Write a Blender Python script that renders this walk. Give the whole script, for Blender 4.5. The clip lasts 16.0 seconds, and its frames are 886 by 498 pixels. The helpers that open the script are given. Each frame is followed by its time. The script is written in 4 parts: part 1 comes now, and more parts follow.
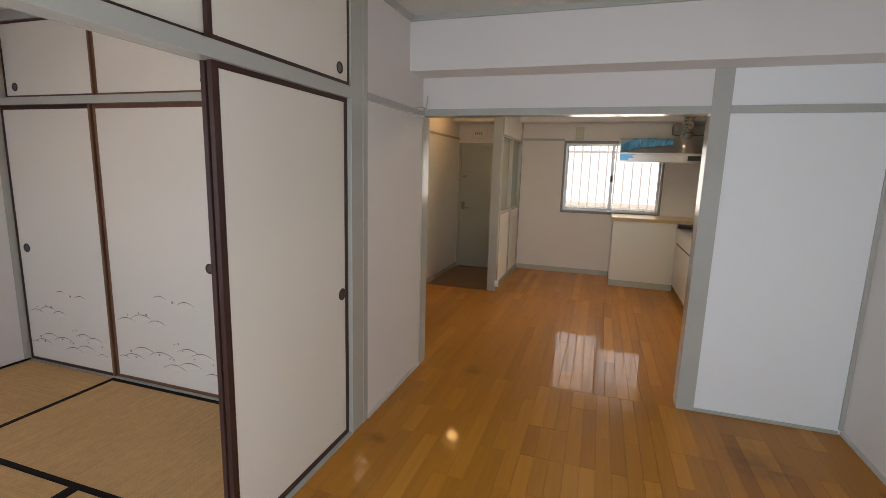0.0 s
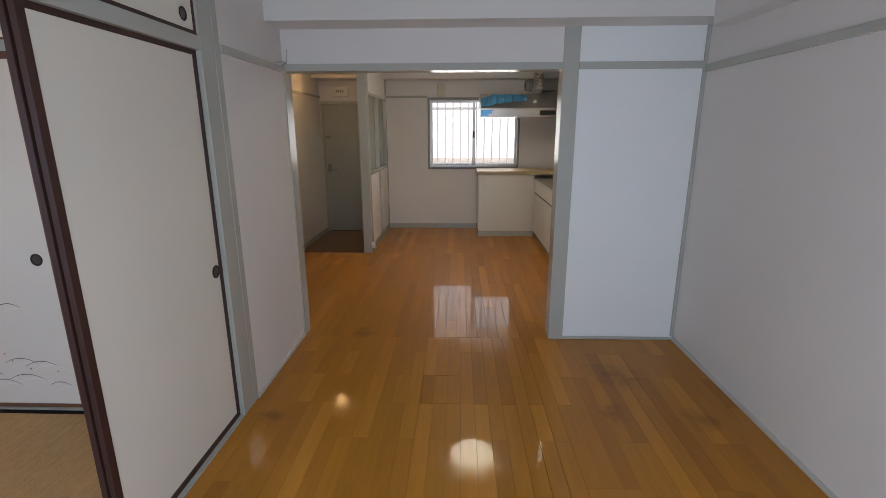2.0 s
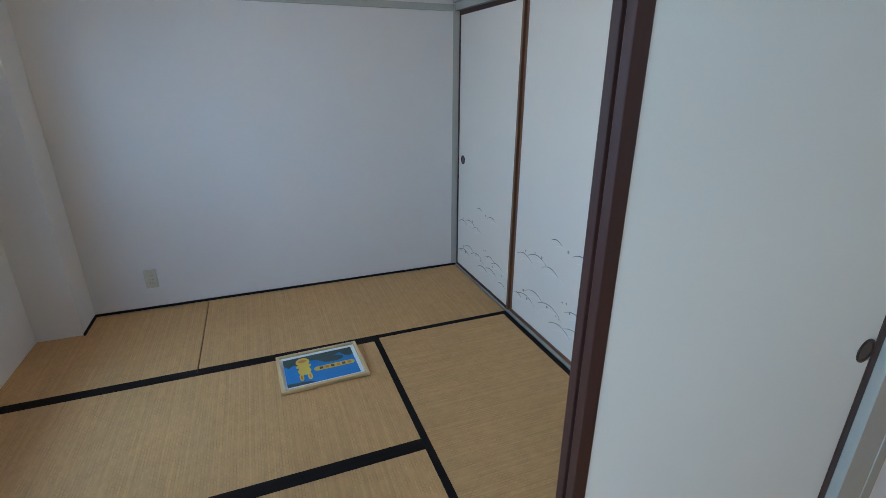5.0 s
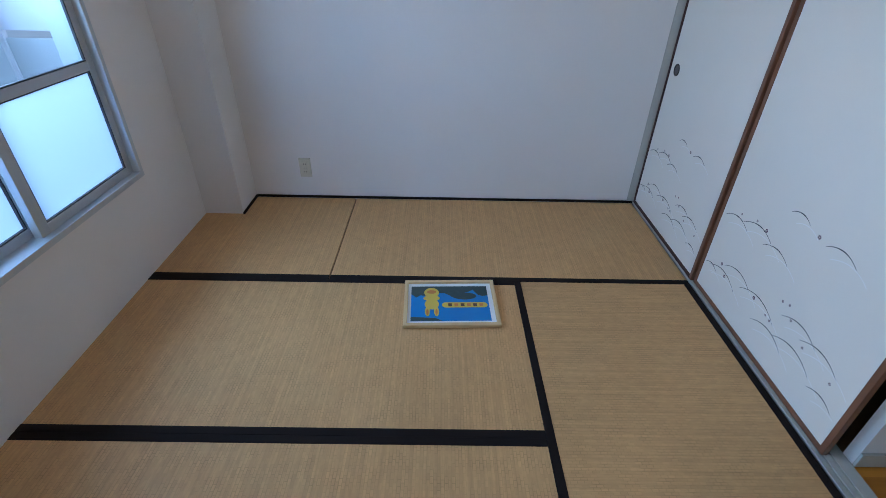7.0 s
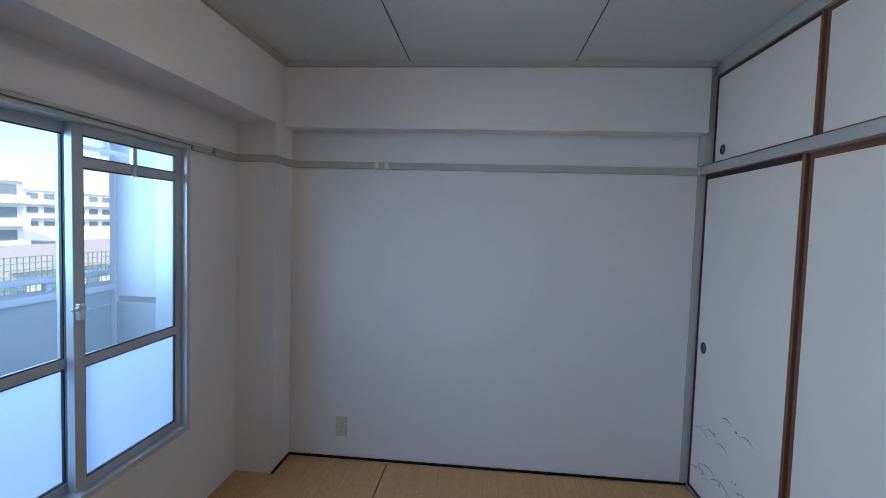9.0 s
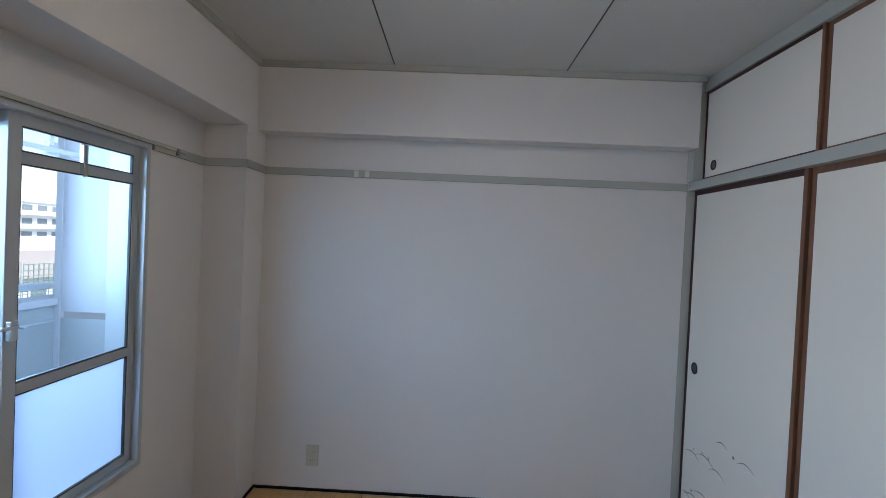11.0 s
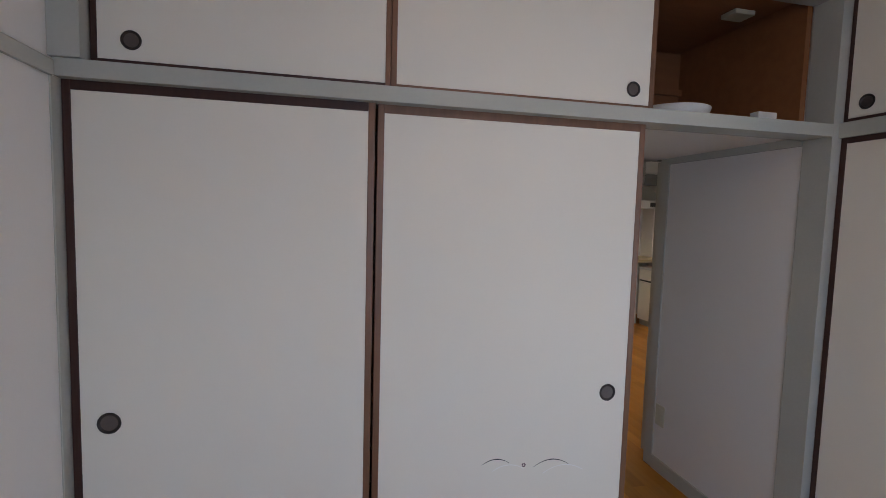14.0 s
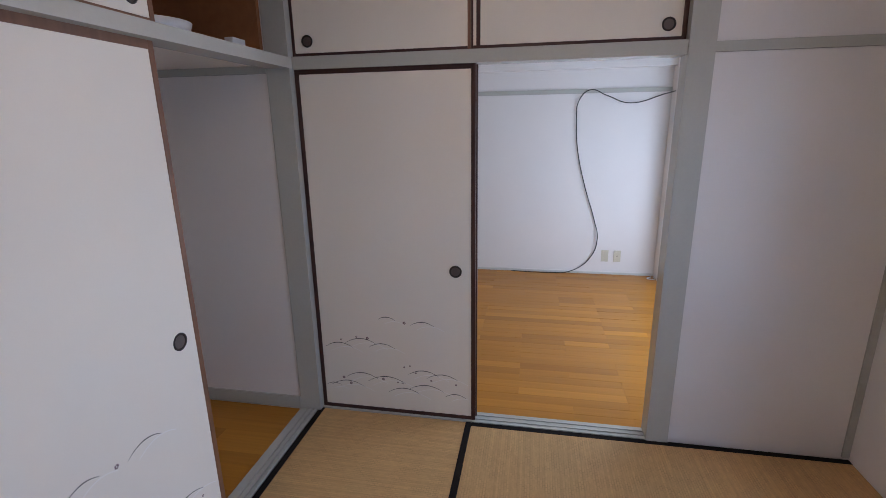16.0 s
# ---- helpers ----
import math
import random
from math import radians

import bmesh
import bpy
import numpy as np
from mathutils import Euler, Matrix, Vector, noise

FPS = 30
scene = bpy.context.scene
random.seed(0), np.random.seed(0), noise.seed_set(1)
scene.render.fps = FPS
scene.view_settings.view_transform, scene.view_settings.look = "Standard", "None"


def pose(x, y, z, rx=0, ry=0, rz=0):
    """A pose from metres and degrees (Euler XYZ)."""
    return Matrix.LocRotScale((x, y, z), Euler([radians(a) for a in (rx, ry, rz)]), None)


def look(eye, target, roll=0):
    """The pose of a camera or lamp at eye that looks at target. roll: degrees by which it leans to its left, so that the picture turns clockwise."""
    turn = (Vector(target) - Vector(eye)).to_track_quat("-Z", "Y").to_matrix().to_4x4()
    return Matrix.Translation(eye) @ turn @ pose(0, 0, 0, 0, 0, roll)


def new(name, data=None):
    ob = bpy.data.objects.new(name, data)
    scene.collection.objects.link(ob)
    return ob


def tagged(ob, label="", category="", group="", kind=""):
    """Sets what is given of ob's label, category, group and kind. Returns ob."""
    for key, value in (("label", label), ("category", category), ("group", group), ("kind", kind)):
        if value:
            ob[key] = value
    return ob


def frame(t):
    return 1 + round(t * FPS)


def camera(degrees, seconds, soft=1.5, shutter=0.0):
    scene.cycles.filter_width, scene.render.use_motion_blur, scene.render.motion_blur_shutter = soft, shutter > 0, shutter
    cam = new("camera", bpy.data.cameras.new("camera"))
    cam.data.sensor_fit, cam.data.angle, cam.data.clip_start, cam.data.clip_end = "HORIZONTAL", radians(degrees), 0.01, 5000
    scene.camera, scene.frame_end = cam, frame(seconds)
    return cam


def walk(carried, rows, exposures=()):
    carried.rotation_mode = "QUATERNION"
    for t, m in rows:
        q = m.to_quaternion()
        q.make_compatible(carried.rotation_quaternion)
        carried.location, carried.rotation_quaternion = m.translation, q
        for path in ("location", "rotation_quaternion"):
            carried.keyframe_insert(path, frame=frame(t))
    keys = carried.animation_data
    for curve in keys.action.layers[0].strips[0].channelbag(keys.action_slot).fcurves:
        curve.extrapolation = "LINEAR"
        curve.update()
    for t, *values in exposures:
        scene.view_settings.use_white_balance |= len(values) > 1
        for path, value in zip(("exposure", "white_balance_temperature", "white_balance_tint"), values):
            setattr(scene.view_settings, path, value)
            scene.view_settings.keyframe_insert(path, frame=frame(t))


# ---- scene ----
cam = camera(86.5, 16.0, soft=0.6)
# seconds, eye, target, roll
PATH = [
    (0, (0.113, 0.041, 1.458), (-0.5, 1.914, 1.119), 1.6),
    (0.5, (0.081, 0.033, 1.459), (-0.285, 1.964, 1.09), 1.0),
    (1, (0.027, 0.038, 1.445), (-0.173, 1.977, 0.998), 0.2),
    (1.5, (0.027, 0.029, 1.451), (-0.085, 1.966, 0.965), -0.1),
    (2, (0.034, 0.03, 1.448), (-0.031, 1.968, 0.955), -0.2),
    (2.5, (0.05, 0.036, 1.443), (0.019, 1.973, 0.946), -0.3),
    (3, (0.058, 0.07, 1.445), (-0.147, 1.998, 0.956), -1.4),
    (3.5, (-0.06, 0.211, 1.429), (-0.702, 2.045, 0.953), -2.1),
    (4, (-0.219, 0.423, 1.462), (-1.379, 1.973, 0.959), -2.2),
    (4.5, (-0.374, 0.662, 1.448), (-1.96, 1.729, 0.86), -0.8),
    (5, (-0.582, 0.85, 1.404), (-2.326, 1.534, 0.705), 0.2),
    (5.2, (-0.683, 0.886, 1.398), (-2.444, 1.465, 0.647), 0.9),
    (7.3, (-1.060, 0.973, 1.369), (-2.745, 0.950, 0.292), 1.3),
    (7.5, (-1.065, 0.98, 1.37), (-2.806, 0.93, 0.387), 0.8),
    (8, (-0.991, 0.973, 1.462), (-2.894, 0.880, 0.856), 0.6),
    (8.5, (-0.938, 0.967, 1.457), (-2.923, 0.819, 1.268), 1.1),
    (8.7, (-0.946, 0.992, 1.473), (-2.934, 0.807, 1.349), 1.4),
    (10.8, (-1.040, 0.903, 1.457), (-3.037, 0.797, 1.444), 2.7),
    (11, (-1.104, 0.891, 1.453), (-3.103, 0.842, 1.416), 2.6),
    (11.5, (-1.407, 0.853, 1.459), (-3.39, 1.09, 1.352), 2.5),
    (12, (-1.707, 0.719, 1.446), (-3.526, 1.537, 1.302), 3.1),
    (12.5, (-2.03, 0.6, 1.438), (-3.441, 2.01, 1.294), 3.7),
    (13, (-2.414, 0.581, 1.475), (-3.204, 2.413, 1.332), 3.3),
    (13.5, (-2.743, 0.573, 1.479), (-2.786, 2.568, 1.336), 2.5),
    (14, (-3.008, 0.723, 1.456), (-2.573, 2.669, 1.305), 1.6),
    (14.5, (-3.178, 0.855, 1.483), (-2.111, 2.53, 1.247), 0.1),
    (15, (-3.286, 0.927, 1.5), (-1.679, 2.061, 1.138), -1.3),
    (15.5, (-3.308, 0.974, 1.499), (-1.469, 1.608, 1.034), -1.1),
    (16, (-3.322, 1.055, 1.528), (-1.424, 1.419, 1.014), -0.9),
]
# seconds, stops, kelvin, tint: the clip's own drift of exposure and white balance
EXPOSURES = [
    (0.0, 0.93, 8800, 24),
    (1.0, 0.83, 8150, 23),
    (2.5, 0.72, 7600, 22),
    (4.0, 0.90, 6750, 10),
    (5.0, 0.99, 6250, 8),
    (7.5, 1.14, 5750, 12),
    (8.5, 0.68, 5900, 12),
    (11.0, 0.82, 6500, 12),
    (12.5, 0.74, 7100, 17),
    (13.0, 0.66, 7350, 20),
    (14.0, 0.84, 7550, 22),
    (15.0, 0.90, 7350, 25),
    (16.0, 0.98, 7250, 27),
]
walk(cam, [(t, look(eye, target, roll)) for t, eye, target, roll in PATH], EXPOSURES)

# ---------------------------------------------------------------- world and light
world = bpy.data.worlds.new("sky")
scene.world = world
world.use_nodes = True
wn = world.node_tree
wn.nodes.clear()
sky = wn.nodes.new("ShaderNodeTexSky")
sky.sky_type = "NISHITA"
sky.sun_disc = False
sky.sun_elevation = radians(54)
sky.sun_rotation = radians(31)
sky_bg = wn.nodes.new("ShaderNodeBackground")
sky_bg.inputs[1].default_value = 0.15
sky_out = wn.nodes.new("ShaderNodeOutputWorld")
wn.links.new(sky.outputs[0], sky_bg.inputs[0])
wn.links.new(sky_bg.outputs[0], sky_out.inputs[0])


def lamp(name, kind, m, energy, color=(1, 1, 1), **more):
    data = bpy.data.lights.new(name, kind)
    data.energy, data.color = energy, color
    if kind == "AREA":
        data.shape = "RECTANGLE"
        data.size, data.size_y = more["size"]
    elif kind == "POINT":
        data.shadow_soft_size = more["radius"]
    else:
        data.angle = radians(more["angle"])
    ob = new(name, data)
    ob.matrix_world = m
    return ob


# sun from the gallery side, high, so that the balcony lies in shade
sun_dir = Vector((0.30, 0.50, 0.80))
lamp("sun", "SUN", look(sun_dir * 20, (0, 0, 0)), 4.5, (1, 0.95, 0.88), angle=0.5)
# daylight in the balcony opening of the living room, behind the walker
lamp("daylight_living_window", "AREA", pose(0.05, -0.32, 0.95, 90, 0, -8), 23.5, (0.47, 0.72, 1.0), size=(2.0, 1.7))
# daylight on the kitchen window, from the open access gallery
lamp("daylight_kitchen_window", "AREA", pose(0.24, 7.75, 1.40, -90, 0, 0), 13, (0.84, 0.98, 1.0), size=(2.2, 1.6))
# daylight of the open balcony front, onto the tatami room's window
lamp("daylight_tatami_window", "AREA", pose(-2.2, -1.46, 1.66, 90, 0, 0), 53, (0.38, 0.64, 1.0), size=(3.0, 1.25))


# ---------------------------------------------------------------- materials
def material(name, color, rough=0.6, metal=0.0, **k):
    """A principled surface with colour variation at two scales and a fine bump."""
    m = bpy.data.materials.new(name)
    m.use_nodes = True
    nt = m.node_tree
    b = nt.nodes["Principled BSDF"]
    b.inputs["Roughness"].default_value = rough
    b.inputs["Metallic"].default_value = metal
    b.inputs["Specular IOR Level"].default_value = k.get("spec", 0.5)
    b.inputs["Coat Weight"].default_value = k.get("coat", 0.0)
    b.inputs["Coat Roughness"].default_value = k.get("coat_rough", 0.1)
    co = nt.nodes.new("ShaderNodeTexCoord")
    mp = nt.nodes.new("ShaderNodeMapping")
    mp.inputs["Scale"].default_value = k.get("stretch", (1, 1, 1))
    nt.links.new(co.outputs["Object"], mp.inputs[0])
    fine = nt.nodes.new("ShaderNodeTexNoise")
    fine.inputs["Scale"].default_value = k.get("grain", 180)
    fine.inputs["Detail"].default_value = 4
    wide = nt.nodes.new("ShaderNodeTexNoise")
    wide.inputs["Scale"].default_value = k.get("patch", 2.3)
    wide.inputs["Detail"].default_value = 3
    nt.links.new(mp.outputs[0], fine.inputs["Vector"])
    nt.links.new(co.outputs["Object"], wide.inputs["Vector"])
    vary = k.get("vary", 0.05)
    mul = nt.nodes.new("ShaderNodeMath")
    mul.operation = "MULTIPLY_ADD"
    mul.inputs[1].default_value = vary * 2
    mul.inputs[2].default_value = 1 - vary
    mul2 = nt.nodes.new("ShaderNodeMath")
    mul2.operation = "MULTIPLY_ADD"
    mul2.inputs[1].default_value = k.get("vary_wide", vary) * 2
    mul2.inputs[2].default_value = 1 - k.get("vary_wide", vary)
    nt.links.new(fine.outputs[0], mul.inputs[0])
    nt.links.new(wide.outputs[0], mul2.inputs[0])
    both = nt.nodes.new("ShaderNodeMath")
    both.operation = "MULTIPLY"
    nt.links.new(mul.outputs[0], both.inputs[0])
    nt.links.new(mul2.outputs[0], both.inputs[1])
    sc = nt.nodes.new("ShaderNodeVectorMath")
    sc.operation = "SCALE"
    sc.inputs[0].default_value = color
    nt.links.new(both.outputs[0], sc.inputs["Scale"])
    nt.links.new(sc.outputs[0], b.inputs["Base Color"])
    bp = nt.nodes.new("ShaderNodeBump")
    bp.inputs["Strength"].default_value = k.get("bump", 0.15)
    bp.inputs["Distance"].default_value = k.get("depth", 0.001)
    nt.links.new(fine.outputs[0], bp.inputs["Height"])
    nt.links.new(bp.outputs[0], b.inputs["Normal"])
    return m


WALL = material("white_wall_cloth", (0.76, 0.72, 0.69), 0.75, grain=260, bump=0.25, vary=0.02, vary_wide=0.03, spec=0.3)
CEIL = material("ceiling_board", (0.62, 0.60, 0.56), 0.7, grain=320, bump=0.2, vary=0.04, spec=0.3)
GREY = material("grey_paint", (0.46, 0.455, 0.41), 0.16, grain=90, bump=0.04, vary=0.04, vary_wide=0.06)
PAPER = material("fusuma_paper", (0.80, 0.735, 0.645), 0.7, grain=420, bump=0.2, vary=0.025, vary_wide=0.03, spec=0.25)
LACQUER = material("dark_lacquer", (0.060, 0.025, 0.020), 0.45, spec=0.3, grain=70, stretch=(1, 1, 0.08), bump=0.1, vary=0.25)
BROWN = material("brown_stained_wood", (0.19, 0.08, 0.042), 0.45, grain=60, stretch=(1, 1, 0.06), bump=0.15, vary=0.3)
PLY = material("brown_plywood", (0.30, 0.115, 0.045), 0.6, grain=26, stretch=(0.15, 1, 1), bump=0.1, vary=0.22)
HERI = material("black_border_cloth", (0.013, 0.008, 0.007), 0.9, spec=0.2, grain=700, bump=0.3, vary=0.25)
PULL = material("dark_bronze", (0.05, 0.038, 0.035), 0.45, 0.6, grain=300, vary=0.2)
PULL_IN = material("worn_bronze", (0.14, 0.115, 0.11), 0.4, 0.7, grain=300, vary=0.2)
INK = material("grey_ink", (0.065, 0.055, 0.058), 0.8, grain=300, vary=0.2)
INK_RED = material("dusky_red_ink", (0.16, 0.09, 0.10), 0.8, grain=300, vary=0.2)
STEEL = material("stainless_steel", (0.55, 0.55, 0.54), 0.26, 1.0, grain=160, stretch=(0.05, 1, 1), bump=0.05, vary=0.06)
HOODSTEEL = material("satin_hood_steel", (0.62, 0.61, 0.60), 0.30, 0.9, grain=160, stretch=(0.05, 1, 1), bump=0.05, vary=0.06)
CHROME = material("chrome_foil", (0.72, 0.71, 0.69), 0.16, 1.0, grain=40, bump=0.3, vary=0.06)
ALU = material("aluminium_sash", (0.55, 0.57, 0.58), 0.36, 0.45, grain=200, stretch=(1, 1, 0.05), bump=0.04, vary=0.05)
DUCT = material("grey_duct", (0.24, 0.23, 0.215), 0.5, 0.3, grain=60, vary=0.1)
CABINET = material("cream_melamine", (0.72, 0.70, 0.64), 0.35, grain=200, bump=0.04, vary=0.015)
TOPWOOD = material("pale_wood_top", (0.55, 0.40, 0.22), 0.4, grain=30, stretch=(0.1, 1, 1), bump=0.06, vary=0.12)
DOORPAINT = material("grey_green_steel_paint", (0.40, 0.405, 0.35), 0.45, grain=120, bump=0.1, vary=0.03)
PLASTIC = material("ivory_plastic", (0.70, 0.68, 0.60), 0.35, grain=300, bump=0.02, vary=0.01)
SOCKET = material("aged_ivory_plastic", (0.58, 0.54, 0.42), 0.35, grain=300, bump=0.02, vary=0.01)
WHITEPL = material("white_plastic", (0.80, 0.80, 0.79), 0.25, grain=300, bump=0.02, vary=0.01)
DARKPL = material("dark_plastic", (0.03, 0.03, 0.03), 0.4, vary=0.1)
BLUEFILM = material("blue_protective_film", (0.10, 0.50, 0.92), 0.2, 0.15, grain=9, bump=0.7, depth=0.008, vary=0.25, vary_wide=0.2, patch=7)
PANEL = material("white_panel_paint", (0.86, 0.87, 0.86), 0.5, grain=120, bump=0.1, vary=0.015, vary_wide=0.02, spec=0.4)
SKIRT = material("pale_skirting_paint", (0.60, 0.59, 0.55), 0.35, grain=90, bump=0.05, vary=0.04)
BEIGE = material("beige_door_board", (0.50, 0.43, 0.34), 0.5, grain=60, vary=0.04)
PALEINK = material("pale_embossed_ink", (0.86, 0.82, 0.78), 0.6, grain=300, vary=0.05)
GREENNET = material("green_net_cord", (0.16, 0.26, 0.20), 0.7, vary=0.1)
WHITEROOF = material("white_metal_roof", (0.80, 0.80, 0.80), 0.6, grain=2, vary=0.05)
RUBBER = material("black_cable", (0.018, 0.018, 0.018), 0.5, vary=0.1)
CONCRETE = material("painted_concrete", (0.40, 0.41, 0.41), 0.85, grain=60, bump=0.3, vary=0.05, vary_wide=0.08)
BOARD = material("white_partition_board", (0.58, 0.555, 0.585), 0.6, grain=60, vary=0.03)
GALLERY = material("gallery_concrete", (0.78, 0.74, 0.69), 0.85, grain=30, bump=0.3, vary=0.08)
GENKAN = material("entry_vinyl", (0.24, 0.125, 0.05), 0.35, grain=40, bump=0.1, vary=0.15)
JOINT = material("dark_joint", (0.13, 0.055, 0.015), 0.6, vary=0.15)
GROUND = material("asphalt_ground", (0.07, 0.07, 0.07), 0.9, grain=8, vary=0.2)
FACADE = material("far_facade", (0.78, 0.75, 0.71), 0.85, grain=0.8, vary=0.06)
FACADE_B = material("far_facade_grey", (0.78, 0.79, 0.80), 0.85, grain=0.8, vary=0.06)
ROOFTILE = material("roof_tiles", (0.30, 0.26, 0.24), 0.8, grain=3, vary=0.2)
FARGLASS = material("far_window_glass", (0.16, 0.19, 0.21), 0.15, vary=0.2)
FRAMEWOOD = material("pale_frame_wood", (0.66, 0.48, 0.25), 0.45, grain=50, stretch=(0.1, 1, 1), vary=0.1)
MATBOARD = material("white_mount_card", (0.78, 0.79, 0.80), 0.7, vary=0.01)
P_BLUE = material("print_blue", (0.005, 0.20, 0.55), 0.3, grain=30, vary=0.08)
P_DARK = material("print_dark_green", (0.03, 0.06, 0.06), 0.3, grain=40, vary=0.35)
P_YELLOW = material("print_yellow", (0.70, 0.50, 0.08), 0.3, vary=0.05)
P_ORANGE = material("print_orange", (0.62, 0.22, 0.05), 0.3, vary=0.05)
P_BROWN = material("print_brown", (0.12, 0.05, 0.02), 0.3, vary=0.05)


def floor_material():
    """Lacquered oak strips: each piece its own tone, long grain, scuffed gloss."""
    m = material("oak_strip_floor", (0.468, 0.180, 0.022), 0.4, spec=0.1, grain=62, stretch=(1, 0.03, 1), bump=0.012, depth=0.0005, vary=0.17, vary_wide=0.03, coat=0.40, coat_rough=0.045)
    nt = m.node_tree
    b = nt.nodes["Principled BSDF"]
    info = nt.nodes.new("ShaderNodeObjectInfo")
    isl = nt.nodes.new("ShaderNodeNewGeometry")
    add = nt.nodes.new("ShaderNodeMath")
    add.operation = "ADD"
    nt.links.new(info.outputs["Random"], add.inputs[0])
    nt.links.new(isl.outputs["Random Per Island"], add.inputs[1])
    fr = nt.nodes.new("ShaderNodeMath")
    fr.operation = "FRACT"
    nt.links.new(add.outputs[0], fr.inputs[0])
    ramp = nt.nodes.new("ShaderNodeValToRGB")
    ramp.color_ramp.elements[0].color = (0.80, 0.76, 0.72, 1)
    ramp.color_ramp.elements[1].color = (1.22, 1.28, 1.40, 1)
    for place, tone in ((0.15, 0.92), (0.80, 1.02)):
        step = ramp.color_ramp.elements.new(place)
        step.color = (tone, tone, tone, 1)
    nt.links.new(fr.outputs[0], ramp.inputs[0])
    mix = nt.nodes.new("ShaderNodeVectorMath")
    mix.operation = "MULTIPLY"
    old = b.inputs["Base Color"].links[0].from_socket
    nt.links.new(old, mix.inputs[0])
    nt.links.new(ramp.outputs[0], mix.inputs[1])
    nt.links.new(mix.outputs[0], b.inputs["Base Color"])
    # old dark stains
    geo = nt.nodes.new("ShaderNodeNewGeometry")
    rough_edge = nt.nodes.new("ShaderNodeTexNoise")
    rough_edge.inputs["Scale"].default_value = 14
    nt.links.new(geo.outputs["Position"], rough_edge.inputs["Vector"])
    last = b.inputs["Base Color"].links[0].from_socket
    for spot, size in (((0.98, 2.64, 0), 0.20), ((1.29, 2.20, 0), 0.12), ((0.86, 2.25, 0), 0.10), ((-0.66, 3.22, 0), 0.12), ((-0.93, 2.17, 0), 0.10)):
        dist = nt.nodes.new("ShaderNodeVectorMath")
        dist.operation = "DISTANCE"
        dist.inputs[1].default_value = spot
        nt.links.new(geo.outputs["Position"], dist.inputs[0])
        wob = nt.nodes.new("ShaderNodeMath")
        wob.operation = "MULTIPLY_ADD"
        wob.inputs[1].default_value = size * 1.4
        nt.links.new(rough_edge.outputs[0], wob.inputs[0])
        nt.links.new(dist.outputs["Value"], wob.inputs[2])
        fade = nt.nodes.new("ShaderNodeMapRange")
        fade.inputs[1].default_value, fade.inputs[2].default_value = size * 0.5, size * 1.6
        fade.inputs[3].default_value, fade.inputs[4].default_value = 0.55, 1.0
        nt.links.new(wob.outputs[0], fade.inputs[0])
        dark = nt.nodes.new("ShaderNodeVectorMath")
        dark.operation = "SCALE"
        nt.links.new(last, dark.inputs[0])
        nt.links.new(fade.outputs[0], dark.inputs["Scale"])
        last = dark.outputs[0]
    nt.links.new(last, b.inputs["Base Color"])
    # the lacquer lies in fine ripples
    lac = nt.nodes.new("ShaderNodeTexNoise")
    lac.inputs["Scale"].default_value = 48
    lac.inputs["Detail"].default_value = 2
    nt.links.new(geo.outputs["Position"], lac.inputs["Vector"])
    wave = nt.nodes.new("ShaderNodeBump")
    wave.inputs["Strength"].default_value = 0.05
    wave.inputs["Distance"].default_value = 0.002
    nt.links.new(lac.outputs[0], wave.inputs["Height"])
    nt.links.new(wave.outputs[0], b.inputs["Coat Normal"])
    # scuffs in the gloss
    co = nt.nodes.new("ShaderNodeTexCoord")
    sc = nt.nodes.new("ShaderNodeTexNoise")
    sc.inputs["Scale"].default_value = 3.0
    sc.inputs["Detail"].default_value = 6
    nt.links.new(co.outputs["Object"], sc.inputs["Vector"])
    mr = nt.nodes.new("ShaderNodeMapRange")
    mr.inputs[1].default_value, mr.inputs[2].default_value = 0.35, 0.7
    mr.inputs[3].default_value, mr.inputs[4].default_value = 0.36, 0.45
    nt.links.new(sc.outputs[0], mr.inputs[0])
    nt.links.new(mr.outputs[0], b.inputs["Roughness"])
    return m


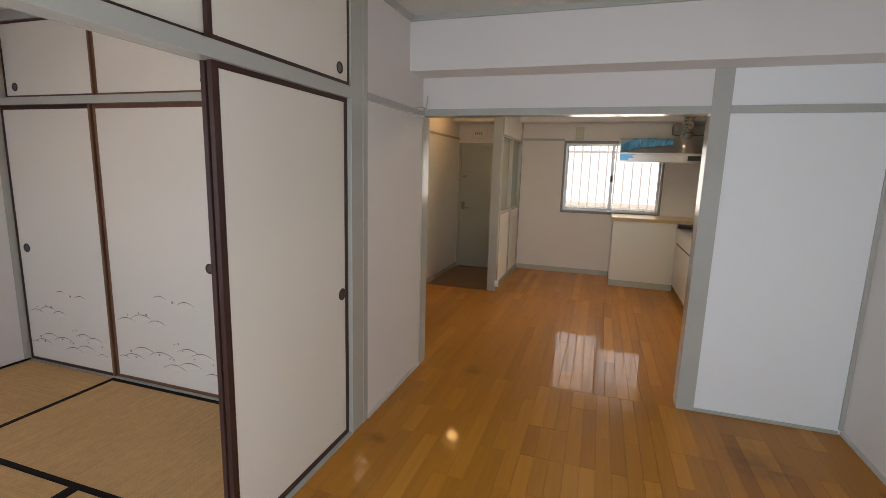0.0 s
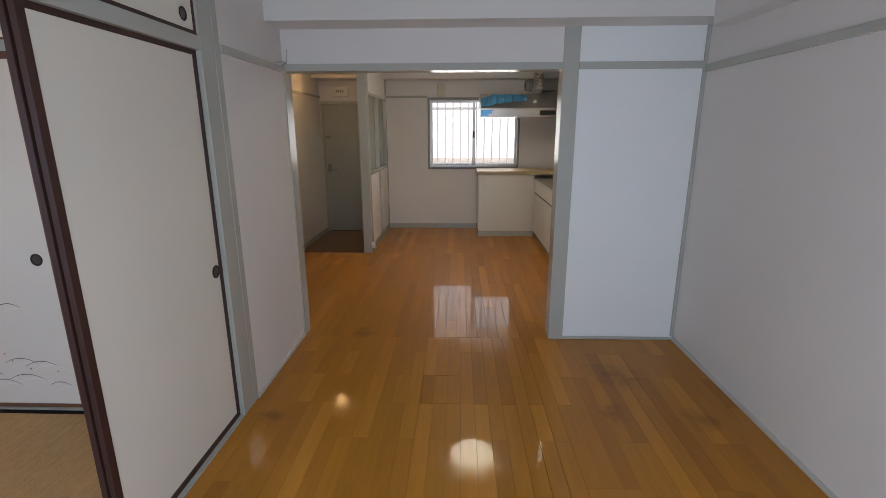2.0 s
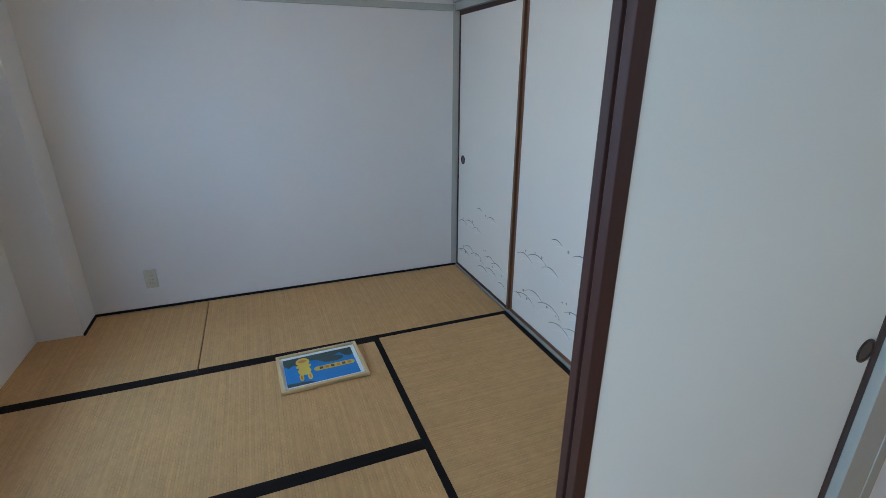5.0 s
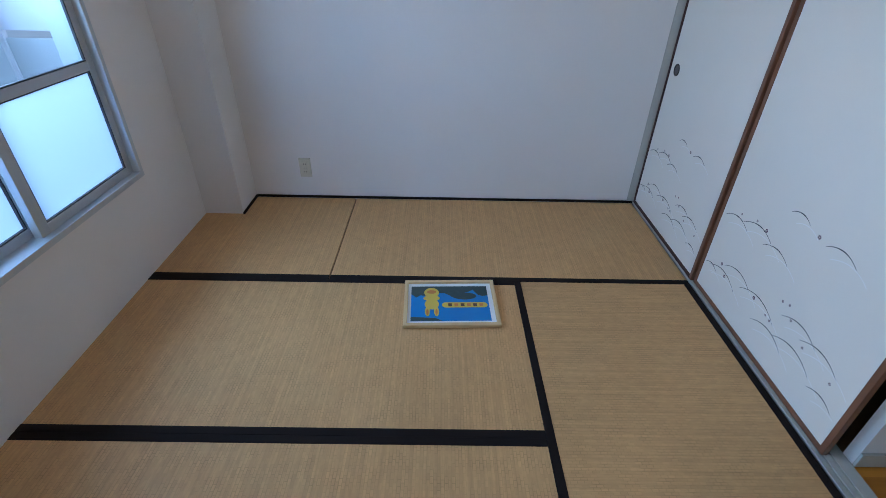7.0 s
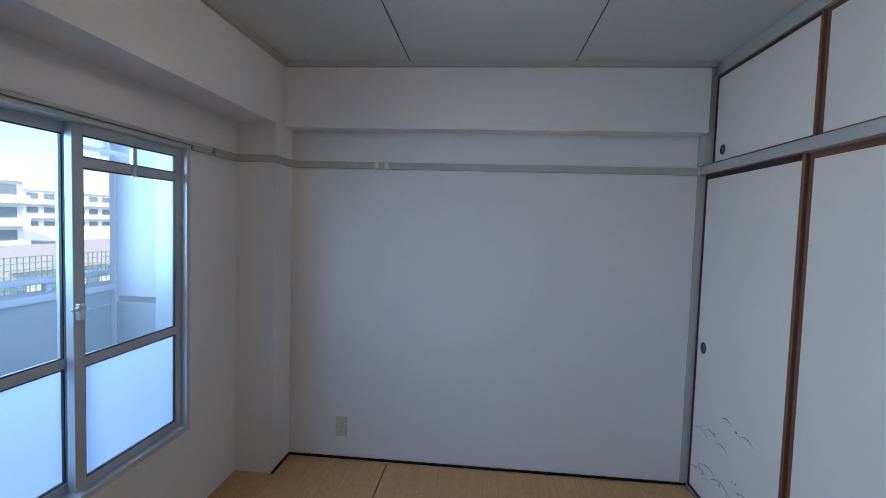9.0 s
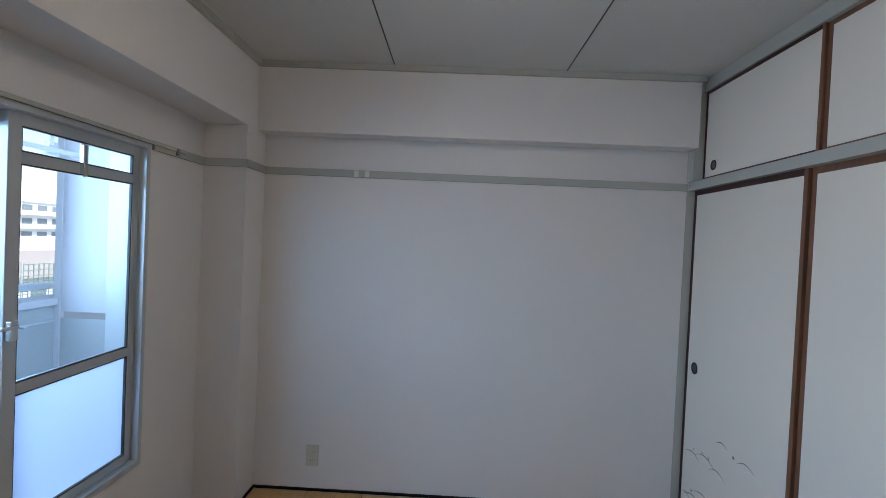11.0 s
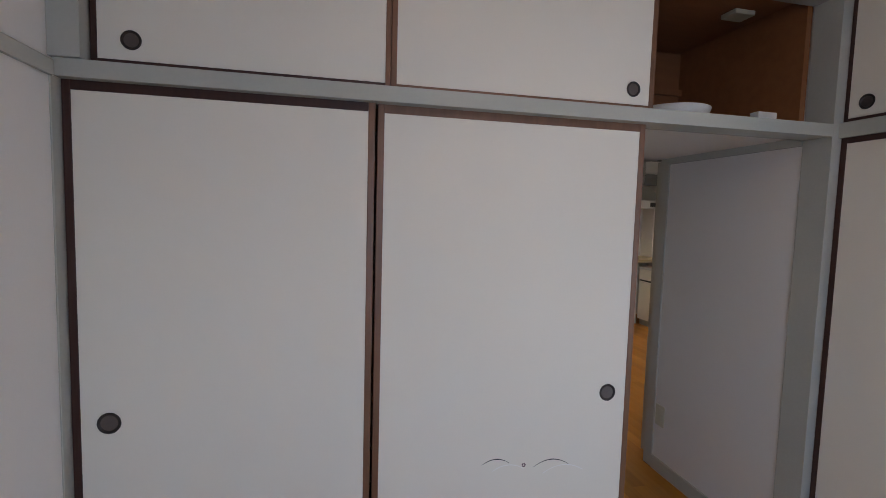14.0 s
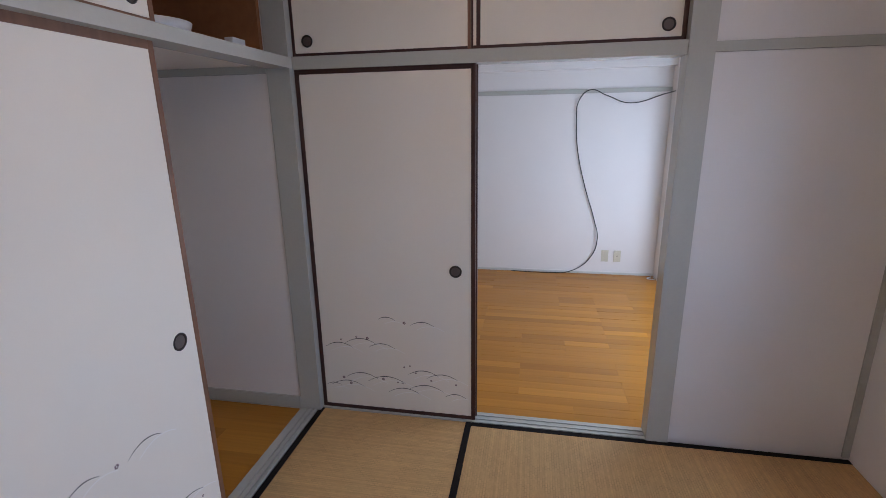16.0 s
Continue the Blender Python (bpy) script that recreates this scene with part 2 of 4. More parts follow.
def tatami_material(name, along):
    """Woven rush: fine ribs along one axis, bound in rows across it, faded in patches."""
    m = material(name, (0.56, 0.325, 0.137), 0.62, grain=240, stretch=(0.12, 1, 1) if along == "x" else (1, 0.12, 1), bump=0.3, vary=0.08, vary_wide=0.10, spec=0.35, patch=3.0)
    nt = m.node_tree
    b = nt.nodes["Principled BSDF"]
    co = nt.nodes.new("ShaderNodeTexCoord")
    turn = nt.nodes.new("ShaderNodeMapping")
    turn.inputs["Rotation"].default_value = (0, 0, 0 if along == "x" else radians(90))
    nt.links.new(co.outputs["Object"], turn.inputs[0])
    warp = nt.nodes.new("ShaderNodeTexNoise")
    warp.inputs["Scale"].default_value = 9
    nt.links.new(turn.outputs[0], warp.inputs["Vector"])
    bent = nt.nodes.new("ShaderNodeVectorMath")
    bent.operation = "MULTIPLY_ADD"
    bent.inputs[1].default_value = (0.004, 0.006, 0)
    nt.links.new(warp.outputs["Color"], bent.inputs[0])
    nt.links.new(turn.outputs[0], bent.inputs[2])
    weave = nt.nodes.new("ShaderNodeTexBrick")
    weave.inputs["Scale"].default_value = 1.0
    weave.inputs["Brick Width"].default_value = 0.022
    weave.inputs["Row Height"].default_value = 0.011
    weave.inputs["Mortar Size"].default_value = 0.0016
    weave.inputs["Mortar Smooth"].default_value = 0.8
    weave.inputs["Color1"].default_value = (0.95, 0.95, 0.95, 1)
    weave.inputs["Color2"].default_value = (1.05, 1.05, 1.05, 1)
    nt.links.new(bent.outputs[0], weave.inputs["Vector"])
    # the bindings show strongly in places and hardly at all in others
    patchy = nt.nodes.new("ShaderNodeTexNoise")
    patchy.inputs["Scale"].default_value = 16
    patchy.inputs["Detail"].default_value = 5
    nt.links.new(turn.outputs[0], patchy.inputs["Vector"])
    deep = nt.nodes.new("ShaderNodeMapRange")
    deep.inputs[1].default_value, deep.inputs[2].default_value = 0.40, 0.64
    deep.inputs[3].default_value, deep.inputs[4].default_value = 0.98, 0.72
    nt.links.new(patchy.outputs[0], deep.inputs[0])
    nt.links.new(deep.outputs[0], weave.inputs["Mortar"])
    mixh = nt.nodes.new("ShaderNodeRGBToBW")
    nt.links.new(weave.outputs["Color"], mixh.inputs[0])
    long = nt.nodes.new("ShaderNodeMapping")
    long.inputs["Scale"].default_value = (1.2, 70, 1)
    nt.links.new(turn.outputs[0], long.inputs[0])
    streak = nt.nodes.new("ShaderNodeTexNoise")
    streak.inputs["Scale"].default_value = 1.0
    streak.inputs["Detail"].default_value = 4
    nt.links.new(long.outputs[0], streak.inputs["Vector"])
    bp = nt.nodes.new("ShaderNodeBump")
    bp.inputs["Strength"].default_value = 0.5
    bp.inputs["Distance"].default_value = 0.0012
    nt.links.new(mixh.outputs[0], bp.inputs["Height"])
    nt.links.new(bp.outputs[0], b.inputs["Normal"])
    ad = nt.nodes.new("ShaderNodeMath")
    ad.operation = "MULTIPLY_ADD"
    ad.inputs[1].default_value, ad.inputs[2].default_value = 0.5, 0.77
    nt.links.new(streak.outputs[0], ad.inputs[0])
    both = nt.nodes.new("ShaderNodeMath")
    both.operation = "MULTIPLY"
    nt.links.new(ad.outputs[0], both.inputs[0])
    nt.links.new(mixh.outputs[0], both.inputs[1])
    mul = nt.nodes.new("ShaderNodeVectorMath")
    mul.operation = "SCALE"
    old = b.inputs["Base Color"].links[0].from_socket
    nt.links.new(old, mul.inputs[0])
    nt.links.new(both.outputs[0], mul.inputs["Scale"])
    nt.links.new(mul.outputs[0], b.inputs["Base Color"])
    return m


def glass_material(name, tint, frost):
    """Thin window glass; frost is the share of light that it scatters."""
    m = bpy.data.materials.new(name)
    m.use_nodes = True
    nt = m.node_tree
    nt.nodes.clear()
    out = nt.nodes.new("ShaderNodeOutputMaterial")
    clear = nt.nodes.new("ShaderNodeBsdfTransparent")
    clear.inputs[0].default_value = (*tint, 1)
    milk = nt.nodes.new("ShaderNodeBsdfTranslucent")
    milk.inputs[0].default_value = (*tint, 1)
    body = nt.nodes.new("ShaderNodeMixShader")
    body.inputs[0].default_value = frost
    nt.links.new(clear.outputs[0], body.inputs[1])
    nt.links.new(milk.outputs[0], body.inputs[2])
    gloss = nt.nodes.new("ShaderNodeBsdfGlossy")
    gloss.inputs["Roughness"].default_value = 0.02 if frost < 0.5 else 0.25
    lay_w = nt.nodes.new("ShaderNodeLayerWeight")
    fres = nt.nodes.new("ShaderNodeMath")
    fres.operation = "POWER"
    fres.inputs[1].default_value = 4.0
    nt.links.new(lay_w.outputs["Facing"], fres.inputs[0])
    mix = nt.nodes.new("ShaderNodeMixShader")
    nt.links.new(fres.outputs[0], mix.inputs[0])
    nt.links.new(body.outputs[0], mix.inputs[1])
    nt.links.new(gloss.outputs[0], mix.inputs[2])
    nt.links.new(mix.outputs[0], out.inputs[0])
    return m


def lit_material(name, color, strength):
    m = bpy.data.materials.new(name)
    m.use_nodes = True
    b = m.node_tree.nodes["Principled BSDF"]
    b.inputs["Emission Color"].default_value = (*color, 1)
    b.inputs["Emission Strength"].default_value = strength
    return m


FLOOR = floor_material()
TATAMI_X = tatami_material("tatami_rush_x", "x")
TATAMI_Y = tatami_material("tatami_rush_y", "y")
CLEAR = glass_material("clear_glass", (0.93, 0.96, 0.97), 0.02)
FROST = glass_material("frosted_glass", (0.58, 0.60, 0.66), 0.93)
MILK = glass_material("kitchen_figured_glass", (0.94, 0.94, 0.94), 0.10)
GREENGLASS = glass_material("green_figured_glass", (0.62, 0.70, 0.62), 0.6)
LAMPGLOW = lit_material("daylight_lamp_cover", (1.0, 0.92, 0.82), 9.5)
# emission for the added backdrop sheet, no real lamp or mist
BACKDROP_GLOW = lit_material("backdrop_glow", (0.78, 0.90, 1.0), 0.95)
KITCHENGLOW = lit_material("kitchen_lamp_cover", (0.95, 1.0, 0.86), 9.0)
WARMGLOW = lit_material("warm_lamp_cover", (1.0, 0.66, 0.30), 11.0)


# ---------------------------------------------------------------- mesh helpers
def bm_box(bm, x0, x1, y0, y1, z0, z1, bevel=0.0):
    """Adds a box, with its edges bevelled if asked."""
    vs = [bm.verts.new((x, y, z)) for x in (x0, x1) for y in (y0, y1) for z in (z0, z1)]
    fs = [bm.faces.new([vs[i] for i in f]) for f in ((0, 1, 3, 2), (4, 6, 7, 5), (0, 4, 5, 1), (2, 3, 7, 6), (0, 2, 6, 4), (1, 5, 7, 3))]
    if bevel:
        edges = list({e for f in fs for e in f.edges})
        bmesh.ops.bevel(bm, geom=edges, offset=bevel, segments=2, affect="EDGES", profile=0.6)
    return bm


def boxes(*specs, bevel=0.0):
    bm = bmesh.new()
    for s in specs:
        bm_box(bm, *s, bevel=bevel)
    return bm


def bm_tube(bm, m, r0, r1, length, n=20, caps=True):
    """Adds a tapered tube along z of the pose m, from its origin."""
    bmesh.ops.create_cone(bm, cap_ends=caps, segments=n, radius1=r0, radius2=r1, depth=length, matrix=m @ Matrix.Translation((0, 0, length / 2)))
    return bm


def bm_prism(bm, outline, x0, x1):
    """Adds a prism along x with an outline of (y, z)."""
    a = [bm.verts.new((x0, y, z)) for y, z in outline]
    b = [bm.verts.new((x1, y, z)) for y, z in outline]
    bm.faces.new(a)
    bm.faces.new(b[::-1])
    for i in range(len(a)):
        j = (i + 1) % len(a)
        bm.faces.new((a[j], a[i], b[i], b[j]))
    return bm


def link_mesh(name, bm, mat):
    bmesh.ops.recalc_face_normals(bm, faces=bm.faces)
    me = bpy.data.meshes.new(name)
    bm.to_mesh(me)
    bm.free()
    me.materials.append(mat)
    return new(name, me)


def part(name, bm, mat, parent, label=""):
    """One mesh object under a thing or a part."""
    ob = link_mesh(name, bm, mat)
    ob.parent = parent
    if label:
        ob["label"] = label
    return ob


def thing(name, label, category, at=(0, 0, 0), group="", turn=0):
    ob = new(name)
    ob.matrix_world = pose(*at, 0, 0, turn)
    return tagged(ob, label, category, group)


def structure(name, bm, mat, label=""):
    return tagged(link_mesh(name, bm, mat), label, "", "", "structure")


def smooth(ob):
    for p in ob.data.polygons:
        p.use_smooth = True
    return ob


def cable(name, points, radius, mat, parent=None, label="", category=""):
    cu = bpy.data.curves.new(name, "CURVE")
    cu.dimensions, cu.bevel_depth, cu.bevel_resolution = "3D", radius, 2
    sp = cu.splines.new("BEZIER")
    sp.bezier_points.add(len(points) - 1)
    for bp, p in zip(sp.bezier_points, points):
        bp.co, bp.handle_left_type, bp.handle_right_type = p, "AUTO", "AUTO"
    tmp = bpy.data.objects.new(name, cu)
    scene.collection.objects.link(tmp)
    me = bpy.data.meshes.new_from_object(tmp.evaluated_get(bpy.context.evaluated_depsgraph_get()))
    bpy.data.objects.remove(tmp)
    me.materials.clear()
    me.materials.append(mat)
    ob = new(name, me)
    if parent:
        ob.parent = parent
    return tagged(ob, label, category)


# ---------------------------------------------------------------- the plan, in metres
WX, EX = -3.74, -1.165        # tatami room, west wall and east door plane
SY, NY = -0.42, 2.19          # its south wall and north door plane
LWX, LEX = -1.075, 1.549      # living room, west and east
LNY = 3.15                    # its north wall
KWX, KEX, KNY = -1.97, 1.62, 7.04   # kitchen
H = 2.37                      # ceilings
KAM0, KAM1 = 1.785, 1.832     # lintel rails over the sliding doors

# ---------------------------------------------------------------- structure
structure("floor_base", boxes((-3.9, 1.8, -0.55, 5.56, -0.12, -0.014), (-0.98, 1.8, 5.56, 7.2, -0.12, -0.014)), JOINT)
structure("entry_floor", boxes((-2.1, -0.98, 5.57, 7.2, -0.2, -0.06)), GENKAN)
structure("entry_step", boxes((-1.97, -1.106, 5.525, 5.57, -0.06, 0.001), bevel=0.003), BROWN)

ceil = boxes((-3.9, -1.17, -0.6, 2.3, H, H + 0.1))
structure("ceiling_tatami", ceil, CEIL)
structure("ceiling_living", boxes((-1.17, 1.8, -0.6, 3.2, H, H + 0.1)), CEIL)
structure("ceiling_kitchen", boxes((-2.1, 1.8, 3.2, 7.2, H, H + 0.1)), CEIL)
structure("roof_slab", boxes((-3.95, 1.85, -1.75, 7.3, H + 0.1, H + 0.3)), CONCRETE)
# seams of the ceiling boards
for y in (0.53, 1.437):
    structure("ceiling_seam", boxes((-3.62, -1.17, y - 0.003, y + 0.003, H - 0.002, H + 0.001)), DARKPL)

# outer walls
structure("wall_west", boxes((-3.92, WX, -0.6, 3.3, -0.1, H)), WALL)
for side, spec in (("west", (WX, -3.075, -0.57, SY, -0.1, H)), ("east", (-1.78, LWX, -0.57, SY, -0.1, H)), ("under_window", (-3.075, -1.78, -0.57, SY, -0.1, 0.437)), ("over_window", (-3.075, -1.78, -0.57, SY, 1.80, H))):
    structure("wall_south_" + side, boxes(spec), WALL)
structure("column_south_west", boxes((WX, -3.505, SY, -0.197, -0.1, 2.0)), WALL)
structure("beam_south_tatami", boxes((WX, -1.17, SY, -0.197, 2.0, H)), WALL)
structure("beam_west", boxes((WX, -3.625, -0.197, 2.15, 2.0, H)), WALL)
structure("wall_east", boxes((LEX, 1.75, -0.6, LNY + 0.12, -0.1, H)), WALL)
structure("beam_east", boxes((1.44, LEX, -0.18, 2.915, 2.0, H)), WALL)
structure("column_south_east", boxes((1.33, LEX, SY, -0.18, -0.1, H)), WALL)
structure("wall_south_living", boxes((LWX, -0.95, -0.57, SY, -0.1, H), (1.25, 1.75, -0.57, SY, -0.1, H), (-0.95, 1.25, -0.57, SY, 1.82, H), (-0.95, 1.25, -0.57, -0.47, -0.1, 1.82)), WALL)
# wall between the two rooms, south of the sliding doors
structure("wall_between_rooms", boxes((-1.155, LWX - 0.01, SY, 0.364, -0.1, H)), WALL)
# short wall between the living room and the passage
structure("wall_passage_west", boxes((-1.185, -1.11, 2.335, 3.065, -0.1, H)), WALL)
structure("wall_passage_east", boxes((-1.11, LWX - 0.004, 2.335, 3.165, -0.1, H)), WALL)
structure("wall_passage_return", boxes((-1.185, -1.13, 2.285, 2.335, -0.1, H)), WALL)
# north side of the living room
structure("wall_north_panel", boxes((0.775, 1.75, LNY + 0.006, LNY + 0.12, -0.1, 2.05)), PANEL)
structure("wall_north_living", boxes((-1.185, 0.775, LNY + 0.006, LNY + 0.12, 1.845, 2.05)), WALL)
structure("beam_north_living", boxes((-1.175, LEX, 2.915, 3.3, 2.05, H)), WALL)
# kitchen and entry
for side, spec in (("entry_west", (-2.1, -1.96, KNY, 7.2, -0.2, H)), ("middle", (-1.14, -0.414, KNY, 7.2, -0.2, H)), ("east", (0.905, 1.8, KNY, 7.2, -0.1, H)), ("under_window", (-0.414, 0.905, KNY, 7.2, -0.1, 0.878)), ("over_window", (-0.414, 0.905, KNY, 7.2, 1.885, H)), ("over_door", (-1.96, -1.14, KNY, 7.2, 1.84, H))):
    structure("wall_north_kitchen_" + side, boxes(spec), WALL)
structure("beam_north_kitchen", boxes((KWX, KEX, 6.80, KNY, 2.12, H)), WALL)
structure("wall_west_kitchen", boxes((-2.1, KWX, 3.25, 7.2, -0.2, H)), WALL)
structure("wall_east_kitchen", boxes((KEX, 1.8, 3.2, 7.2, -0.1, H)), WALL)
# closet carcass behind the northern sliding doors
structure("wall_closet_side", boxes((-1.975, -1.935, 2.29, 3.27, -0.1, 1.80)), WALL)
structure("wall_closet_back", boxes((-3.9, -1.975, 3.2, 3.27, -0.1, H)), WALL)
structure("wall_over_passage", boxes((-1.975, -1.185, 3.15, 3.27, 1.80, H)), WALL)
structure("ceiling_passage", boxes((-1.935, -1.185, 2.28, 3.27, 1.80, 1.815)), WALL)
structure("closet_lining_upper", boxes((-3.72, -1.19, 2.288, 3.0, 1.837, 1.862), (-3.72, -1.19, 3.0, 3.02, 1.837, 2.36), (-1.215, -1.19, 2.29, 3.0, 1.862, 2.345), (-3.72, -1.19, 2.288, 3.0, 2.345, 2.36), (-3.72, -3.70, 2.288, 3.0, 1.862, 2.345)), PLY, "brown plywood lining of the upper closet")
structure("closet_shelf_batten", boxes((-3.70, -1.215, 2.975, 3.0, 2.12, 2.15)), PLY)

# grey posts, rails and strips
GB = 0.002
structure("post_north_west", boxes((WX, -3.735, 2.155, 2.30, 0, KAM0), (WX, -3.665, 2.15, 2.30, KAM1, H), bevel=GB), GREY)
structure("post_corner", boxes((-1.192, LWX, 2.168, 2.285, 0, H), (-1.13, LWX + 0.002, 2.285, 2.335, 0, H), bevel=GB), GREY)
structure("post_opening", boxes((-1.172, LWX + 0.004, 0.364, 0.465, 0, H), bevel=GB), GREY)
structure("lintel_north", boxes((-3.735, -1.192, 2.165, 2.285, KAM0, KAM1), (-3.665, -1.192, 2.185, 2.285, 2.305, H), bevel=GB), GREY)
structure("lintel_east", boxes((EX, LWX, 0.465, 2.168, KAM0 - 0.005, KAM1 + 0.005), (EX, LWX, 0.465, 2.168, 2.31, H), bevel=GB), GREY)
structure("sill_north", boxes((-3.735, -1.192, 2.19, 2.207, -0.01, 0.006), (-3.735, -1.192, 2.216, 2.234, -0.01, 0.006), (-3.735, -1.192, 2.243, 2.285, -0.01, 0.006), (-3.735, -1.192, 2.19, 2.285, -0.012, 0.0), bevel=0.001), GREY, "grey painted door sill with two grooves")
structure("sill_east", boxes((EX, -1.146, 0.465, 2.168, -0.01, 0.006), (-1.136, -1.112, 0.465, 2.168, -0.01, 0.006), (-1.102, LWX, 0.465, 2.168, -0.01, 0.006), (EX, LWX, 0.465, 2.168, -0.012, 0.0), bevel=0.001), GREY, "grey painted door sill with two grooves")
structure("post_passage_end", boxes((-1.193, -1.112, 3.065, 3.135, 0, 1.80), (-1.11, LWX + 0.004, 3.155, 3.275, 0, 1.80), bevel=GB), GREY)
structure("post_kitchen_opening", boxes((0.676, 0.775, LNY - 0.004, 3.275, 0, 2.05), bevel=GB), GREY)
structure("lintel_kitchen_opening", boxes((-1.195, 0.676, LNY - 0.002, 3.275, 1.805, 1.848), bevel=GB), GREY)
structure("rail_north_living", boxes((0.775, 1.53, LNY - 0.008, LNY + 0.006, 1.805, 1.848), bevel=GB), GREY)
structure("trim_north_east", boxes((1.527, LEX, LNY - 0.008, LNY + 0.006, 0.03, 2.05), bevel=GB), GREY)
structure("trim_panel_edge", boxes((0.775, 1.527, LNY - 0.006, LNY + 0.006, 0, 0.02), bevel=GB), GREY)
structure("rail_east_living", boxes((LEX - 0.014, LEX, -0.18, LNY - 0.008, 1.785, 1.825), bevel=GB), GREY)
structure("rail_short_wall", boxes((LWX - 0.004, LWX + 0.012, 2.335, 3.155, 1.795, 1.832), bevel=GB), GREY)
structure("rail_west", boxes((WX, WX + 0.014, -0.183, 2.155, 1.782, 1.822), (WX, -3.491, -0.197, -0.183, 1.782, 1.822), (-3.505, -3.491, SY, -0.197, 1.782, 1.822), (-3.491, -3.09, SY, SY + 0.014, 1.782, 1.822), bevel=GB), GREY)
structure("rail_wall_between_rooms", boxes((-1.169, -1.155, SY + 0.02, 0.364, 1.785, 1.825), (-1.167, -1.155, SY, SY + 0.03, 0.01, 1.785), bevel=GB), GREY)
structure("ceiling_moulding_tatami", boxes((-3.625, -3.60, -0.197, 2.165, H - 0.03, H), (-3.625, -1.165, -0.197, -0.172, H - 0.03, H), bevel=GB), GREY)
structure("ceiling_moulding_living", boxes((LWX, 1.44, 2.89, 2.915, H - 0.03, H), (LWX, LWX + 0.025, SY, 2.89, H - 0.03, H), (1.415, 1.44, -0.18, 2.89, H - 0.03, H), bevel=GB), GREY)
structure("baseboard_short_wall", boxes((LWX - 0.004, LWX + 0.008, 2.335, 3.155, 0, 0.025), bevel=GB), SKIRT)
structure("rail_passage", boxes((-1.195, -1.185, 2.285, 3.065, 1.765, 1.80), bevel=GB), GREY)
structure("baseboard_passage", boxes((-1.195, -1.185, 2.285, 3.065, 0, 0.075), (-1.935, -1.925, 2.29, 3.27, 0, 0.06), bevel=GB), GREY)
structure("baseboard_east", boxes((LEX - 0.012, LEX, -0.18, LNY, 0, 0.025), bevel=GB), SKIRT)
structure("baseboard_kitchen", boxes((-1.0, 0.306, KNY - 0.012, KNY, 0, 0.07), (KWX, KWX + 0.012, 3.28, 5.52, 0, 0.06), bevel=GB), GREY)
structure("baseboard_entry", boxes((KWX, KWX + 0.012, 5.575, KNY, -0.06, 0.0), bevel=GB), GREY)
structure("rail_north_kitchen", boxes((-1.0, -0.414, KNY - 0.012, KNY, 1.882, 1.912), bevel=GB), GREY)
structure("rail_west_entry", boxes((KWX, KWX + 0.012, 5.575, KNY, 1.885, 1.915), bevel=GB), GREY)
for y in (0.325, 0.385):
    tagged(link_mesh("tape_mark", boxes((WX + 0.014, WX + 0.0148, y - 0.012, y + 0.012, 1.784, 1.820)), PLASTIC), "pale strip of old tape on the wall rail", "tape", "tape marks")
structure("wall_edge_strip_column", boxes((WX + 0.013, -3.497, -0.197, -0.187, 0.0, 0.012)), HERI)
structure("wall_edge_strip", boxes((WX, WX + 0.012, -0.197, 2.19, 0.0, 0.012)), HERI)


# ---------------------------------------------------------------- tatami mats
def tatami_mat(x0, x1, y0, y1, along, borders, label):
    """borders: sides with black cloth, out of 'wens'."""
    ob = thing("tatami_mat", label, "tatami mat", ((x0 + x1) / 2, (y0 + y1) / 2, 0), "tatami mats of the room")
    hx, hy = (x1 - x0) / 2 - 0.001, (y1 - y0) / 2 - 0.001
    w = 0.029
    part("rush_surface", boxes((-hx, hx, -hy, hy, -0.013, 0.0), bevel=0.002), TATAMI_X if along == "x" else TATAMI_Y, ob)
    spots = {"w": (-hx - 0.0005, -hx + w, -hy, hy), "e": (hx - w, hx + 0.0005, -hy, hy), "s": (-hx, hx, -hy - 0.0005, -hy + w), "n": (-hx, hx, hy - w, hy + 0.0005)}
    for s in borders:
        part("border", boxes((*spots[s], -0.012, 0.0022), bevel=0.001), HERI, ob, "black cloth border")
    return ob


# rush runs across the short side of each mat
tatami_mat(-3.728, -2.876, 0.437, 2.185, "x", "e", "faded straw tatami mat with a black cloth border")
tatami_mat(-3.728, -2.876, -0.42, 0.433, "x", "e", "half-size straw tatami mat with a black cloth border")
tatami_mat(-2.876, -2.014, -0.42, 1.33, "x", "we", "worn straw tatami mat with black cloth borders")
tatami_mat(-2.876, -1.165, 1.33, 2.185, "y", "sn", "straw tatami mat with black borders by the sliding doors")
tatami_mat(-2.014, -1.165, -0.42, 1.33, "x", "we", "straw tatami mat with black borders by the doorway")


# ---------------------------------------------------------------- sliding paper doors
ARCS = [(450, 122, 36), (600, 146, 48), (237, 234, 60), (335, 217, 70), (425, 241, 55), (600, 365, 65), (680, 382, 65), (330, 376, 70), (440, 393, 85), (265, 413, 75), (200, 424, 32), (515, 447, 70), (610, 432, 75), (735, 472, 42)]
BUDS = [(525, 149), (245, 220), (315, 209), (363, 216), (518, 348), (543, 343), (425, 405), (488, 419), (508, 424), (278, 426), (633, 410), (737, 428), (247, 398), (567, 375)]


